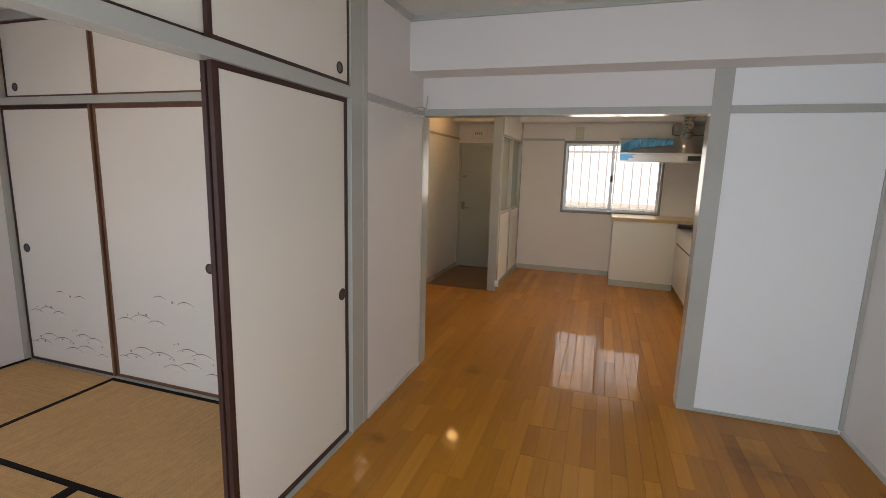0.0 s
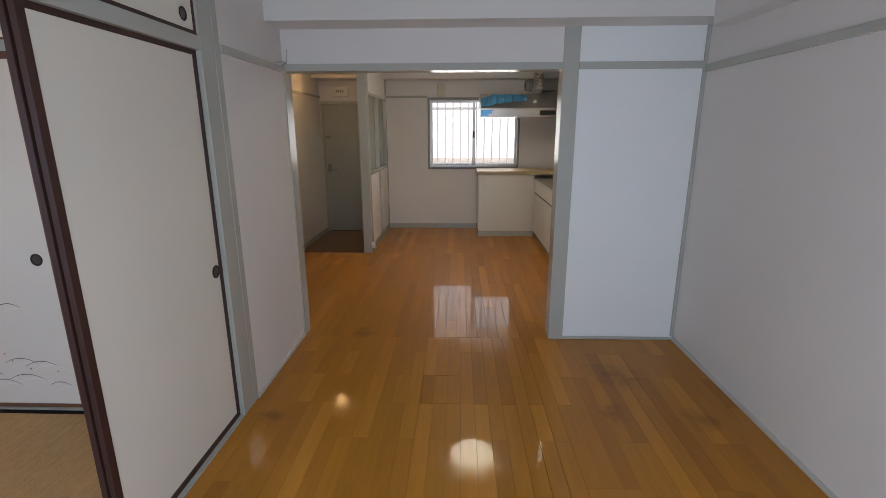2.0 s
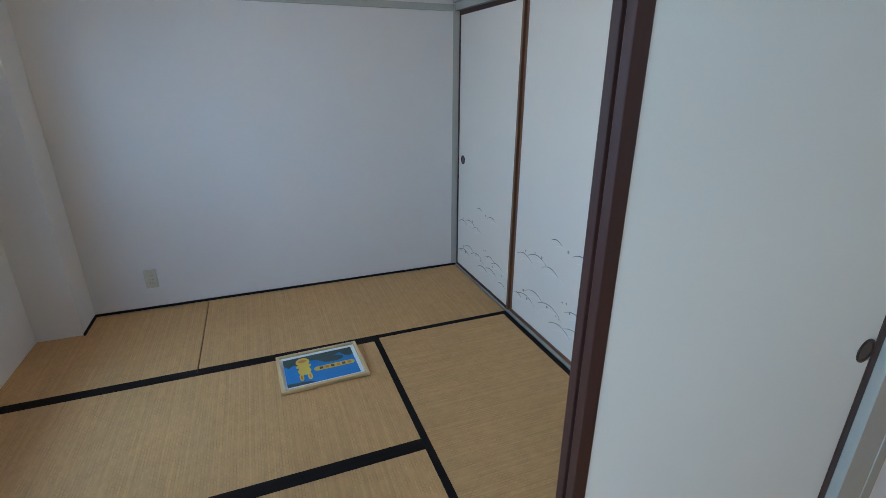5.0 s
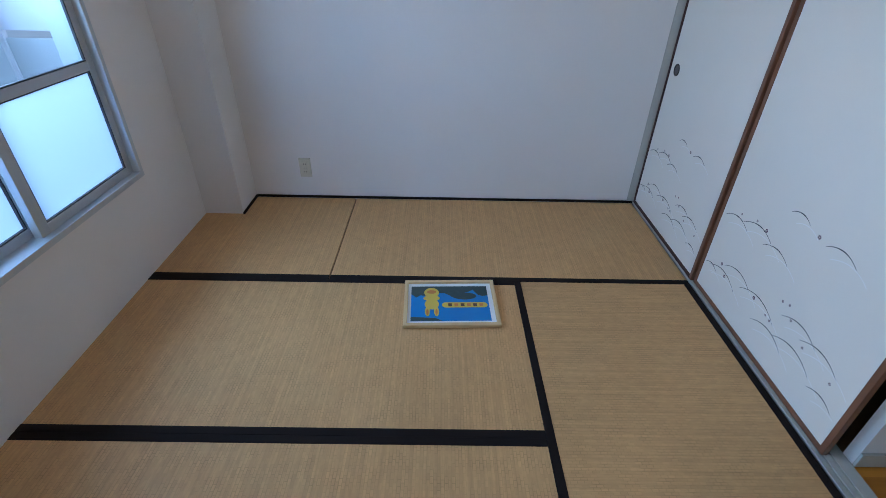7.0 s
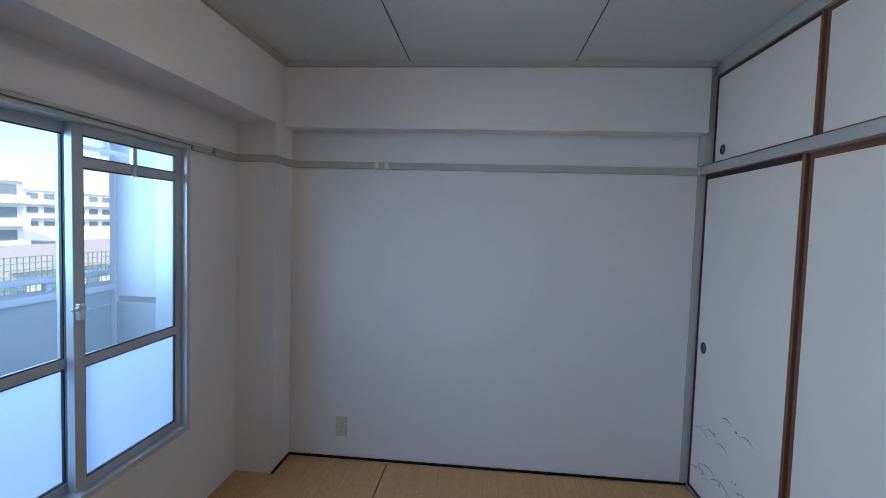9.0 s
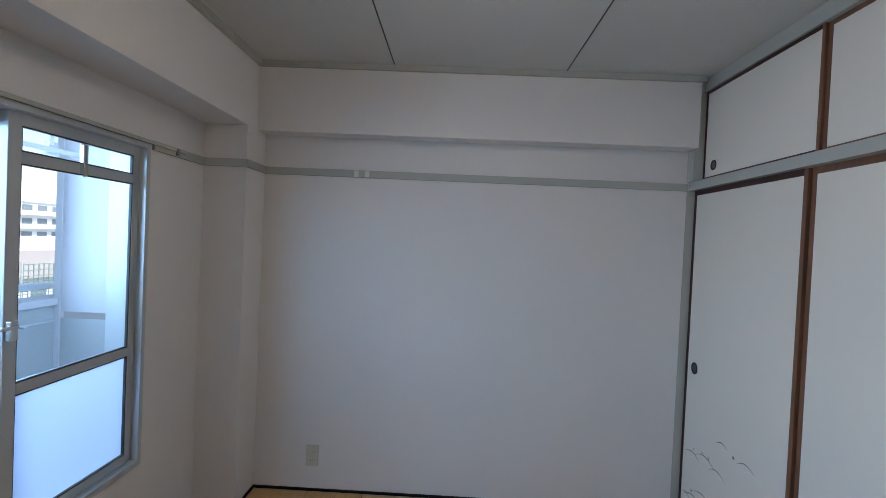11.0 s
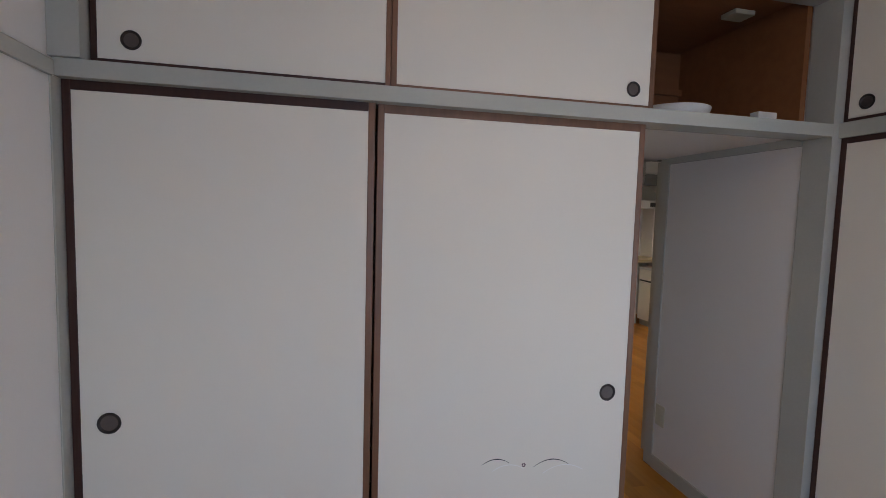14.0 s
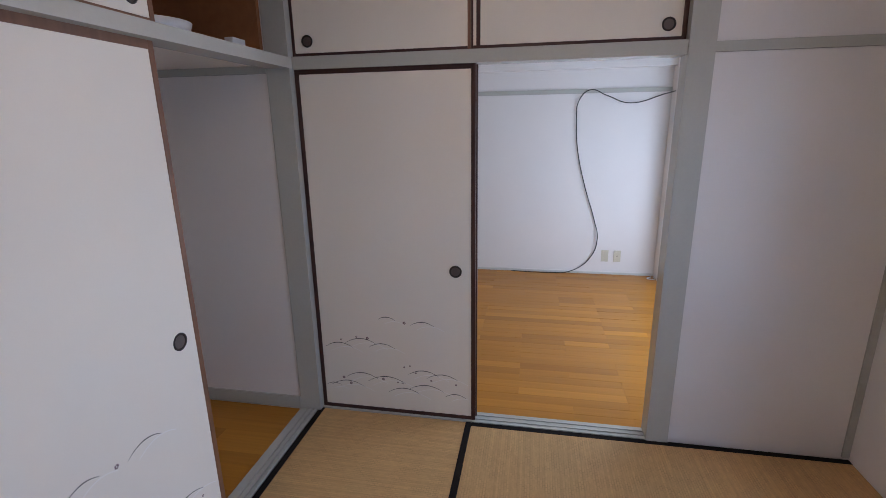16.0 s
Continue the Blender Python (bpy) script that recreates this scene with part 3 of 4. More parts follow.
def hills(width):
    """Thin printed arcs over the lower part of a door that is seen from -y, and its buds."""
    k = width / 640
    arcs, buds = bmesh.new(), bmesh.new()

    def spot(u, v):
        return (u - 160) * k, max(0.02, 0.024 + (505 + (u - 165) * 0.075 - v) * k)
    for u, v, r in ARCS:
        cx, cz = spot(u, v)
        rr = r * k
        n, rise, last = 12, 0.34 * rr, None
        for i in range(n + 1):
            s = -1 + 2 * i / n
            x, z = cx + rr * s, cz - rise * s * s
            if not 0.008 < x < width - 0.008:
                last = None
                continue
            t = 0.0018 * (1 - 0.7 * abs(s)) + 0.0003
            pair = [bm_v for bm_v in (arcs.verts.new((x, 0, z - t)), arcs.verts.new((x, 0, z + t)))]
            if last:
                arcs.faces.new((last[0], pair[0], pair[1], last[1]))
            last = pair
    for i, (u, v) in enumerate(BUDS):
        cx, cz = spot(u, v)
        r = 0.0050 if i % 3 else 0.0075
        for a in range(5):
            c = Vector((cx + r * 0.7 * math.cos(a * 1.2566), 0, cz + r * 0.7 * math.sin(a * 1.2566)))
            buds.faces.new([buds.verts.new(c + Vector((r * 0.45 * math.cos(q * 1.0472), 0, r * 0.45 * math.sin(q * 1.0472)))) for q in range(6)])
    pale = bmesh.new()
    for u, v, r in ARCS:
        cx, cz = spot(u + 34, v + 20)
        last = None
        for i in range(11):
            q = -1 + 2 * i / 10
            x, z = cx + 1.15 * r * k * q, cz - 0.36 * r * k * q * q
            if not 0.008 < x < width - 0.008 or z < 0.004:
                last = None
                continue
            pair = pale.verts.new((x, 0, z - 0.0016)), pale.verts.new((x, 0, z + 0.0016))
            if last:
                pale.faces.new((last[0], pair[0], pair[1], last[1]))
            last = pair
    return arcs, buds, pale


def bm_pull(bm, x, y, z, r, out):
    """A round dish rim; out is -1 for a face that looks to -y."""
    seg = 28
    prof = [(r, 0.0), (r, 0.0025), (r * 0.86, 0.0035), (r * 0.74, 0.0015), (r * 0.72, 0.0004)]
    rings = [[bm.verts.new((x + p * math.cos(2 * math.pi * i / seg), y + out * q, z + p * math.sin(2 * math.pi * i / seg))) for i in range(seg)] for p, q in prof]
    for a, b in zip(rings, rings[1:]):
        for i in range(seg):
            j = (i + 1) % seg
            bm.faces.new((a[i], a[j], b[j], b[i]))
    return bm


def bm_disc(bm, x, y, z, r, n=28):
    bm.faces.new([bm.verts.new((x + r * math.cos(2 * math.pi * i / n), y, z + r * math.sin(2 * math.pi * i / n))) for i in range(n)])
    return bm


def fusuma(label, at, turn, w, h, pulls, r=0.031, front=False, frame_mat=None, st=0.021, end_mat=None):
    """A paper sliding door of width w and height h, its lower left front corner at the origin, front to -y.
    pulls: (x, z) of each; front: with the printed hills."""
    fm = frame_mat or LACQUER
    ob = thing("sliding_door" if h > 1 else "transom_door", label, "sliding door", at, "paper sliding doors", turn)
    d = 0.02
    part("paper_panel", boxes((st, w - st, 0.003, d - 0.003, st, h - st)), PAPER, ob, "cream paper panel")
    part("stile", boxes((0, st, 0, d, 0, h), bevel=0.0025), fm, ob)
    part("stile", boxes((w - st, w, 0, d, 0, h), bevel=0.0025), end_mat or fm, ob)
    part("top_rail", boxes((st, w - st, 0.0005, d - 0.0005, h - 0.03 if h > 1 else h - st, h), bevel=0.002), fm, ob)
    part("bottom_rail", boxes((st, w - st, 0.0005, d - 0.0005, 0, st), bevel=0.002), fm, ob)
    for x, z in pulls:
        pl = part("pull", bm_pull(bmesh.new(), x, 0.003, z, r, -1), PULL, ob, "round dark bronze finger pull")
        smooth(pl)
        part("dish", bm_disc(bmesh.new(), x, 0.0024, z, r * 0.73), PULL_IN, pl)
    if front:
        arcs, buds, pale = hills(w - 2 * st)
        for name, bm, mt in (("printed_hills", arcs, INK), ("printed_buds", buds, INK_RED), ("pale_hills", pale, PALEINK)):
            pt = part(name, bm, mt, ob)
            pt.location = (st, 0.0024, st)
    return ob


Z0 = 0.006
DH = KAM0 - Z0 + 0.004
fusuma("cream paper sliding door with dark frame and printed hills", (-3.733, 2.197, Z0), 0, 0.832, DH, [(0.092, 0.825)], front=True, end_mat=BROWN)
fusuma("cream paper closet door with brown edge and printed hills", (-2.893, 2.207, Z0), 0, 0.932, DH, [(0.84, 0.822)], front=True, frame_mat=BROWN)
UZ, UH = KAM1, 2.305 - KAM1
fusuma("small cream paper door of the upper closet", (-3.662, 2.197, UZ), 0, 0.805, UH, [(0.098, 0.07)], st=0.016, r=0.026, end_mat=BROWN)
fusuma("small cream paper closet door with brown edge", (-2.855, 2.207, UZ), 0, 0.918, UH, [(0.838, 0.07)], st=0.018, r=0.026, frame_mat=BROWN)
# doors between the rooms, seen from the tatami room with their printed side
fusuma("open cream paper sliding door with printed hills", (-1.152, 2.166, Z0), -90, 0.853, DH, [(0.755, 0.82)], front=True)
fusuma("plain cream paper sliding door facing the living room", (-1.098, 1.308, Z0), 90, 0.858, DH, [(0.798, 0.805 - Z0)], st=0.03)
UZE = KAM1 + 0.005
fusuma("small cream paper transom door over the doorway", (-1.150, 2.166, UZE), -90, 0.83, 2.31 - UZE, [(0.075, 0.065)], st=0.014, r=0.027, end_mat=BROWN)
fusuma("small cream paper transom door over the doorway", (-1.128, 1.346, UZE), -90, 0.880, 2.31 - UZE, [(0.81, 0.065)], st=0.018, r=0.027)
fusuma("small cream paper transom door facing the living room", (-1.085, 1.29, UZE), 90, 0.876, 2.31 - UZE, [(0.79, 0.07)], st=0.018, r=0.027)
fusuma("small cream paper transom door facing the living room", (-1.107, 0.467, UZE), 90, 0.848, 2.31 - UZE, [(0.1, 0.07)], st=0.018, r=0.027)

# door leaf at the kitchen end of the passage
leaf = thing("passage_door", "beige flush sliding door half open in the passage", "door", (0, 0, 0))
lf = part("leaf", boxes((-1.93, -1.375, 3.285, 3.315, 0.01, 1.785), bevel=0.003), BEIGE, leaf)
part("handle", boxes((-1.402, -1.388, 3.276, 3.286, 0.83, 0.96), bevel=0.003), PULL, lf, "dark recessed handle")

# upper closet's odds and ends
# the round piece is a loose plastic lid
plate = thing("round_lid", "white and grey round plastic lid lying in the closet", "tray", (-1.66, 2.46, 1.863))
bm = bmesh.new()
bm_tube(bm, pose(0, 0, 0), 0.125, 0.14, 0.045, 40)
smooth(part("rim", bm, WHITEPL, plate))
bm = bmesh.new()
bm_tube(bm, pose(0, 0, 0.045), 0.115, 0.05, 0.016, 40)
part("dome", bm, DUCT, plate, "grey domed middle")
tagged(link_mesh("plastic_block", boxes((-1.40, -1.31, 2.30, 2.34, 1.8625, 1.892), bevel=0.004), WHITEPL), "small white plastic block in the closet", "block")
tagged(link_mesh("junction_box", boxes((-1.40, -1.30, 2.45, 2.53, 2.325, 2.345), bevel=0.004), SOCKET), "small ivory junction box on the closet's top", "box")

# ---------------------------------------------------------------- floor lamps and ceiling lights
def ceiling_light(label, at, r, glow, n=40):
    ob = thing("ceiling_light", label, "ceiling light", at)
    bm = bmesh.new()
    bm_tube(bm, pose(0, 0, -0.02), r * 0.45, r * 0.5, 0.02, n)
    bm_tube(bm, pose(0, 0, -0.06), r * 0.3, r * 0.3, 0.04, n)
    part("base", bm, WHITEPL, ob)
    bm = bmesh.new()
    bm_tube(bm, pose(0, 0, -0.10), r, r * 0.7, 0.04, n)
    bm_tube(bm, pose(0, 0, -0.14), r * 0.6, r, 0.04, n)
    smooth(part("cover", bm, glow, ob, "lit milky cover"))
    return ob


ceiling_light("round ceiling light with a lit milky cover", (-2.35, 0.95, H), 0.14, LAMPGLOW)
ceiling_light("round kitchen ceiling light with a lit milky cover", (0.21, 4.85, H), 0.25, KITCHENGLOW)
ceiling_light("warm lit entry ceiling light", (-1.62, 5.95, H), 0.075, WARMGLOW)

# ---------------------------------------------------------------- windows
def sash(parent, x0, x1, z0, z1, y0, y1, rails, panes, w=0.035):
    """One aluminium sash with cross rails and one pane between each pair."""
    fr = part("sash", boxes((x0, x0 + w, y0, y1, z0, z1), (x1 - w, x1, y0, y1, z0, z1), (x0 + w, x1 - w, y0, y1, z0, z0 + w), (x0 + w, x1 - w, y0, y1, z1 - w, z1), *[(x0 + w, x1 - w, y0, y1, z - 0.018, z + 0.018) for z in rails], bevel=0.002), ALU, parent, "aluminium sash frame")
    cuts = [z0 + w] + [c for z in rails for c in (z - 0.018, z + 0.018)] + [z1 - w]
    ym = (y0 + y1) / 2
    for (a, b), mt in zip(zip(cuts[::2], cuts[1::2]), panes):
        pn = part("pane", boxes((x0 + w - 0.004, x1 - w + 0.004, ym - 0.002, ym + 0.002, a - 0.004, b + 0.004)), mt, fr)
        pn.visible_shadow = False
        g, u, v = 0.005, x0 + w, x1 - w
        part("gasket", boxes((u, u + g, ym + 0.002, y1 - 0.003, a, b), (v - g, v, ym + 0.002, y1 - 0.003, a, b), (u + g, v - g, ym + 0.002, y1 - 0.003, a, a + g), (u + g, v - g, ym + 0.002, y1 - 0.003, b - g, b)), DARKPL, fr, "black glazing gasket")
    return fr


win = tagged(new("window_1"), "aluminium sliding window with frosted lower panes", "", "", "structure")
part("window_frame", boxes((-3.075, -3.052, -0.57, -0.412, 0.437, 1.80), (-1.82, -1.78, -0.57, -0.412, 0.437, 1.80), (-3.052, -1.82, -0.57, -0.412, 0.437, 0.462), (-3.052, -1.82, -0.57, -0.412, 1.783, 1.80), bevel=0.002), ALU, win, "aluminium window frame")
s1 = sash(win, -3.064, -2.472, 0.452, 1.790, -0.475, -0.445, [0.932, 1.648], [FROST, CLEAR, CLEAR], 0.045)
sash(win, -2.522, -1.815, 0.452, 1.790, -0.515, -0.485, [0.932], [FROST, CLEAR], 0.045)
part("crescent_lock", boxes((-2.502, -2.477, -0.445, -0.425, 1.09, 1.15), (-2.502, -2.447, -0.432, -0.422, 1.125, 1.137), bevel=0.003), CHROME, s1, "chrome crescent lock")
part("transom_latch", boxes((-2.76, -2.74, -0.446, -0.430, 1.62, 1.735), bevel=0.003), CHROME, s1, "small upright latch")
cr = thing("curtain_rail", "dark grey metal curtain rail above the window", "curtain rail", (0, 0, 0))
part("rail", boxes((-3.33, -1.70, SY + 0.002, SY + 0.020, 1.803, 1.818), bevel=0.003), GREY, cr)
part("bracket", boxes((-3.26, -3.24, SY, SY + 0.024, 1.785, 1.818), bevel=0.002), DUCT, cr)

kw = tagged(new("window_2"), "aluminium kitchen window with figured panes", "", "", "structure")
part("window_frame", boxes((-0.414, -0.384, 7.02, 7.16, 0.878, 1.885), (0.875, 0.905, 7.02, 7.16, 0.878, 1.885), (-0.384, 0.875, 7.02, 7.16, 0.878, 0.912), (-0.384, 0.875, 7.02, 7.16, 1.850, 1.885), bevel=0.002), DUCT, kw, "grey aluminium window frame")
ks = sash(kw, -0.380, 0.265, 0.912, 1.850, 7.06, 7.085, [], [MILK], 0.028)
ks2 = sash(kw, 0.235, 0.871, 0.912, 1.850, 7.03, 7.055, [], [MILK], 0.028)
part("lock", boxes((0.235, 0.26, 7.012, 7.03, 1.33, 1.42), bevel=0.003), DARKPL, ks2, "dark sash lock")
part("finger_pull", boxes((-0.372, -0.352, 7.052, 7.06, 1.34, 1.42), bevel=0.002), PLASTIC, ks)
part("finger_pull", boxes((0.845, 0.865, 7.022, 7.03, 1.34, 1.42), bevel=0.002), PLASTIC, ks2)
grille = thing("window_grille", "upright aluminium security bars outside the kitchen window", "window grille")
for i in range(12):
    bm = bmesh.new()
    x = -0.403 + i * 0.1165
    bm_tube(bm, pose(x, 7.30, 0.86), 0.010, 0.010, 1.0, 10)
    part("bar", bm, ALU, grille)
for z in (0.94, 1.745):
    part("cross_bar", boxes((-0.42, 0.91, 7.295, 7.325, z - 0.017, z + 0.017), bevel=0.002), ALU, grille)
part("bracket", boxes((-0.43, -0.405, 7.2, 7.325, 0.92, 0.96), bevel=0.002), ALU, grille)
part("bracket", boxes((0.90, 0.925, 7.2, 7.325, 0.92, 0.96), bevel=0.002), ALU, grille)
structure("gallery_floor", boxes((-4, 4, 7.2, 8.6, -0.15, -0.05)), GALLERY)
structure("gallery_parapet", boxes((-4, 4, 8.5, 8.62, -0.05, 0.95)), GALLERY)
structure("gallery_slab", boxes((-4, 4, 7.2, 8.7, 2.5, 2.65)), GALLERY)

# self-lit sheet, added so the kitchen window looks out on white
structure("backdrop_north", boxes((-40, 40, 30, 30.2, -9.0, 7.0)), BACKDROP_GLOW, "plain glowing backdrop that whitens the kitchen window view")

# ---------------------------------------------------------------- entry
dr = tagged(new("door_1"), "grey-green painted steel entrance door, shut", "", "", "structure")
lf = part("leaf", boxes((-1.925, -1.175, 7.055, 7.095, -0.045, 1.80), bevel=0.003), DOORPAINT, dr)
part("threshold", boxes((-1.96, -1.14, 7.04, 7.2, -0.06, -0.042), bevel=0.002), STEEL, dr)
part("door_frame", boxes((-1.96, -1.925, 7.03, 7.15, -0.06, 1.84), (-1.175, -1.14, 7.03, 7.15, -0.06, 1.84), (-1.925, -1.175, 7.03, 7.15, 1.80, 1.84), bevel=0.003), DOORPAINT, dr)
part("handle_plate", boxes((-1.905, -1.85, 7.045, 7.056, 0.84, 0.96), bevel=0.003), DUCT, lf, "dark steel lock plate")
bm = boxes((-1.88, -1.755, 7.005, 7.02, 0.865, 0.882), (-1.885, -1.868, 7.01, 7.05, 0.865, 0.882), bevel=0.003)
part("lever", bm, STEEL, lf, "steel lever handle")
part("bolt_lock", boxes((-1.905, -1.835, 7.035, 7.056, 1.325, 1.36), bevel=0.004), STEEL, lf, "small steel bolt")
part("closer", boxes((-1.42, -1.24, 7.005, 7.055, 1.73, 1.79), (-1.40, -1.20, 6.98, 7.0, 1.785, 1.80), bevel=0.004), DUCT, lf, "grey door closer")
bk = thing("breaker_panel", "ivory breaker panel with a row of dark switches", "breaker panel")
part("housing", boxes((-1.76, -1.535, 6.73, 6.80, 2.14, 2.275), bevel=0.006), PLASTIC, bk)
bk.location = (0, 0.24, -0.235)
for i in range(4):
    part("switch", boxes((-1.70 + i * 0.03, -1.69 + i * 0.03, 6.722, 6.732, 2.19, 2.225), bevel=0.001), DARKPL, bk)
fx = thing("wall_duct", "long white metal trunking over the entrance door", "trunking")
part("trunking", boxes((-1.97, -1.11, 6.72, 6.80, 2.125, 2.165), bevel=0.004), CABINET, fx)
part("pipe", bm_tube(bmesh.new(), pose(-1.97, 6.74, 2.20, 0, 90, 0), 0.014, 0.014, 0.86, 12), BROWN, fx, "brown pipe")

# partition between the entry and the kitchen
structure("post_partition", boxes((-1.106, -1.001, 5.522, 5.625, -0.06, H), bevel=GB), GREY)
structure("partition_lower", boxes((-1.085, -1.02, 5.625, KNY, -0.06, 0.92)), WALL)
structure("partition_upper", boxes((-1.085, -1.02, 5.625, KNY, 1.86, H)), WALL)
structure("partition_trim", boxes((-1.10, -1.005, 5.625, KNY, 0.92, 0.955), (-1.10, -1.005, 5.625, KNY, 1.84, 1.87), (-1.10, -1.005, 6.98, KNY, -0.05, H), (-1.10, -1.005, 6.28, 6.33, 0.955, 1.84), (-1.03, -1.008, 6.28, 6.33, 0.07, 0.92), (-1.03, -1.005, 5.63, 6.98, 0.0, 0.07), bevel=GB), GREY)
for i, (a, b) in enumerate(((5.63, 6.28), (6.33, 6.98))):
    gp = tagged(new(f"window_{3 + i}"), "greenish figured glass light in the partition", "", "", "structure")
    pn = part("pane", boxes((-1.056, -1.050, a, b, 0.955, 1.84)), GREENGLASS, gp)
    pn.visible_shadow = False
ds = thing("door_stop", "white round door stop at the foot of the post", "door stop", (-0.985, 5.50, 0.07))
smooth(part("cap", bm_tube(bmesh.new(), pose(0, 0, 0), 0.028, 0.022, 0.07, 20), WHITEPL, ds))
bx = thing("wall_box", "ivory ventilation box high on the kitchen wall", "box", (-0.215, KNY, 1.985))
part("housing", boxes((-0.055, 0.055, -0.05, 0, -0.085, 0.085), bevel=0.006), SOCKET, bx)

# ---------------------------------------------------------------- kitchen units
base = thing("stove_cabinet", "cream melamine base cabinet under the kitchen window", "cabinet")
part("body", boxes((0.306, 1.062, 6.467, KNY, 0.075, 0.85), bevel=0.003), CABINET, base)
part("plinth", boxes((0.306, 1.062, 6.455, KNY, 0, 0.073), bevel=0.002), GREY, base)
tp = thing("wooden_worktop", "pale wooden board on the stove cabinet", "worktop")
part("board", boxes((0.285, 1.615, 6.44, KNY, 0.853, 0.897), bevel=0.006), TOPWOOD, tp)
sk = thing("sink_unit", "cream kitchen sink unit with a stainless steel top", "cabinet")
part("body", boxes((1.075, KEX, 4.0, 6.44, 0.08, 0.77), bevel=0.002), CABINET, sk)
part("drawer_front", boxes((1.055, 1.074, 4.0, 6.435, 0.63, 0.765), bevel=0.003), CABINET, sk)
for i in range(3):
    y0 = 4.0 + i * 0.812
    part("door", boxes((1.055, 1.074, y0, y0 + 0.808, 0.09, 0.605), bevel=0.003), CABINET, sk)
part("finger_groove", boxes((1.062, 1.08, 4.0, 6.435, 0.607, 0.628)), DARKPL, sk)
part("plinth", boxes((1.10, 1.14, 4.0, 6.44, 0, 0.078)), GREY, sk)
st = part("steel_top", boxes((1.045, 1.15, 3.98, 6.438, 0.772, 0.805), (1.15, 1.52, 3.98, 4.9, 0.772, 0.805), (1.15, 1.52, 5.72, 6.438, 0.772, 0.805), (1.52, KEX, 3.98, 6.438, 0.772, 0.83), bevel=0.004), HOODSTEEL, sk, "stainless steel worktop")
part("bowl", boxes((1.15, 1.52, 4.9, 5.72, 0.62, 0.63), (1.15, 1.155, 4.9, 5.72, 0.63, 0.79), (1.515, 1.52, 4.9, 5.72, 0.63, 0.79), (1.155, 1.515, 4.9, 4.905, 0.63, 0.79), (1.155, 1.515, 5.715, 5.72, 0.63, 0.79)), STEEL, st, "steel sink bowl")

wc = thing("wall_cabinet", "white wall cabinet over the sink", "cabinet")
part("body", boxes((1.32, KEX, 4.3, 6.28, 1.70, 2.20), bevel=0.003), CABINET, wc)
for i in range(3):
    y0 = 4.3 + i * 0.66
    part("door", boxes((1.30, 1.319, y0 + 0.002, y0 + 0.657, 1.69, 2.20), bevel=0.003), CABINET, wc)
hl = thing("sink_light", "small white light fitting under the wall cabinet", "light fitting")
part("housing", boxes((1.36, 1.46, 5.6, 6.26, 1.645, 1.70), bevel=0.006), WHITEPL, hl)
structure("column_kitchen", boxes((1.48, KEX, 6.78, KNY, 0.9, 2.12)), WALL)

hood = thing("range_hood", "stainless range hood half covered in blue protective film", "range hood")
prof = [(6.30, 1.60), (7.03, 1.60), (7.03, 1.90), (6.62, 1.90), (6.33, 1.70), (6.30, 1.695)]
part("shell", bm_prism(bmesh.new(), prof, 0.312, 1.28), HOODSTEEL, hood)
part("front_rail", boxes((0.306, 1.284, 6.285, 6.302, 1.685, 1.705), (0.306, 1.284, 6.287, 6.302, 1.595, 1.61), bevel=0.003), HOODSTEEL, hood)
part("switch_panel", boxes((1.06, 1.26, 6.285, 6.300, 1.62, 1.675), bevel=0.003), DARKPL, hood, "dark switch panel")
part("rear_plate", boxes((0.312, 0.80, 7.0, 7.03, 1.90, 1.905)), STEEL, hood)
# torn film on the slope and the left part of the front
film = bmesh.new()
rnd = random.Random(5)
top = []
for i in range(19):
    a = i / 18
    x = 0.318 + 0.60 * a
    f = 0.66 + 0.28 * min(1, a / 0.3) + rnd.uniform(-0.03, 0.03) - 0.10 * max(0, a - 0.6)
    g = 0.02 + 0.30 * min(1, a / 0.4) + 0.3 * max(0, a - 0.4) + rnd.uniform(-0.04, 0.03)
    g = max(0.01, min(g, f - 0.12))
    rows = [film.verts.new((x, 6.33 + 0.29 * q - 0.003 - lift, 1.70 + 0.20 * q + 0.004 + lift)) for q, lift in ((g, rnd.uniform(0.001, 0.012)), ((f + g) / 2 + rnd.uniform(-0.05, 0.05), rnd.uniform(0, 0.016)), (f, rnd.uniform(0, 0.006)))]
    if top:
        for k in range(2):
            film.faces.new((top[k], rows[k], rows[k + 1], top[k + 1]))
    top = rows
part("protective_film", film, BLUEFILM, hood, "torn blue protective film")
low = bmesh.new()
edge = [(0.310, 1.610), (0.42, 1.612), (0.40, 1.632), (0.47, 1.645), (0.44, 1.668), (0.50, 1.684), (0.310, 1.686)]
low.faces.new([low.verts.new((x, 6.297 + rnd.uniform(-0.001, 0.001), z)) for x, z in edge])
part("front_film", low, BLUEFILM, hood, "blue film on the front")

dc = thing("exhaust_duct", "wrinkled foil duct and grey pipe above the range hood", "duct")
bm = bmesh.new()
prev = None
for i in range(30):
    a = i / 29
    bend = max(0, (a - 0.62) / 0.38) * math.pi / 2
    c = Vector((1.07, 6.56 + 0.10 * (1 - math.cos(bend)), 2.34 - 0.33 * min(a, 0.62) / 0.62 - 0.07 * math.sin(bend)))
    r = 0.062 + (0.005 if i % 2 else -0.003) + rnd.uniform(-0.003, 0.003)
    m = Matrix.Translation(c) @ pose(0, 0, 0, math.degrees(bend), 0, 0)
    ring = [bm.verts.new(m @ Vector((r * math.cos(q * math.pi / 9), r * math.sin(q * math.pi / 9), 0))) for q in range(18)]
    if prev:
        for q in range(18):
            bm.faces.new((prev[q], prev[(q + 1) % 18], ring[(q + 1) % 18], ring[q]))
    prev = ring
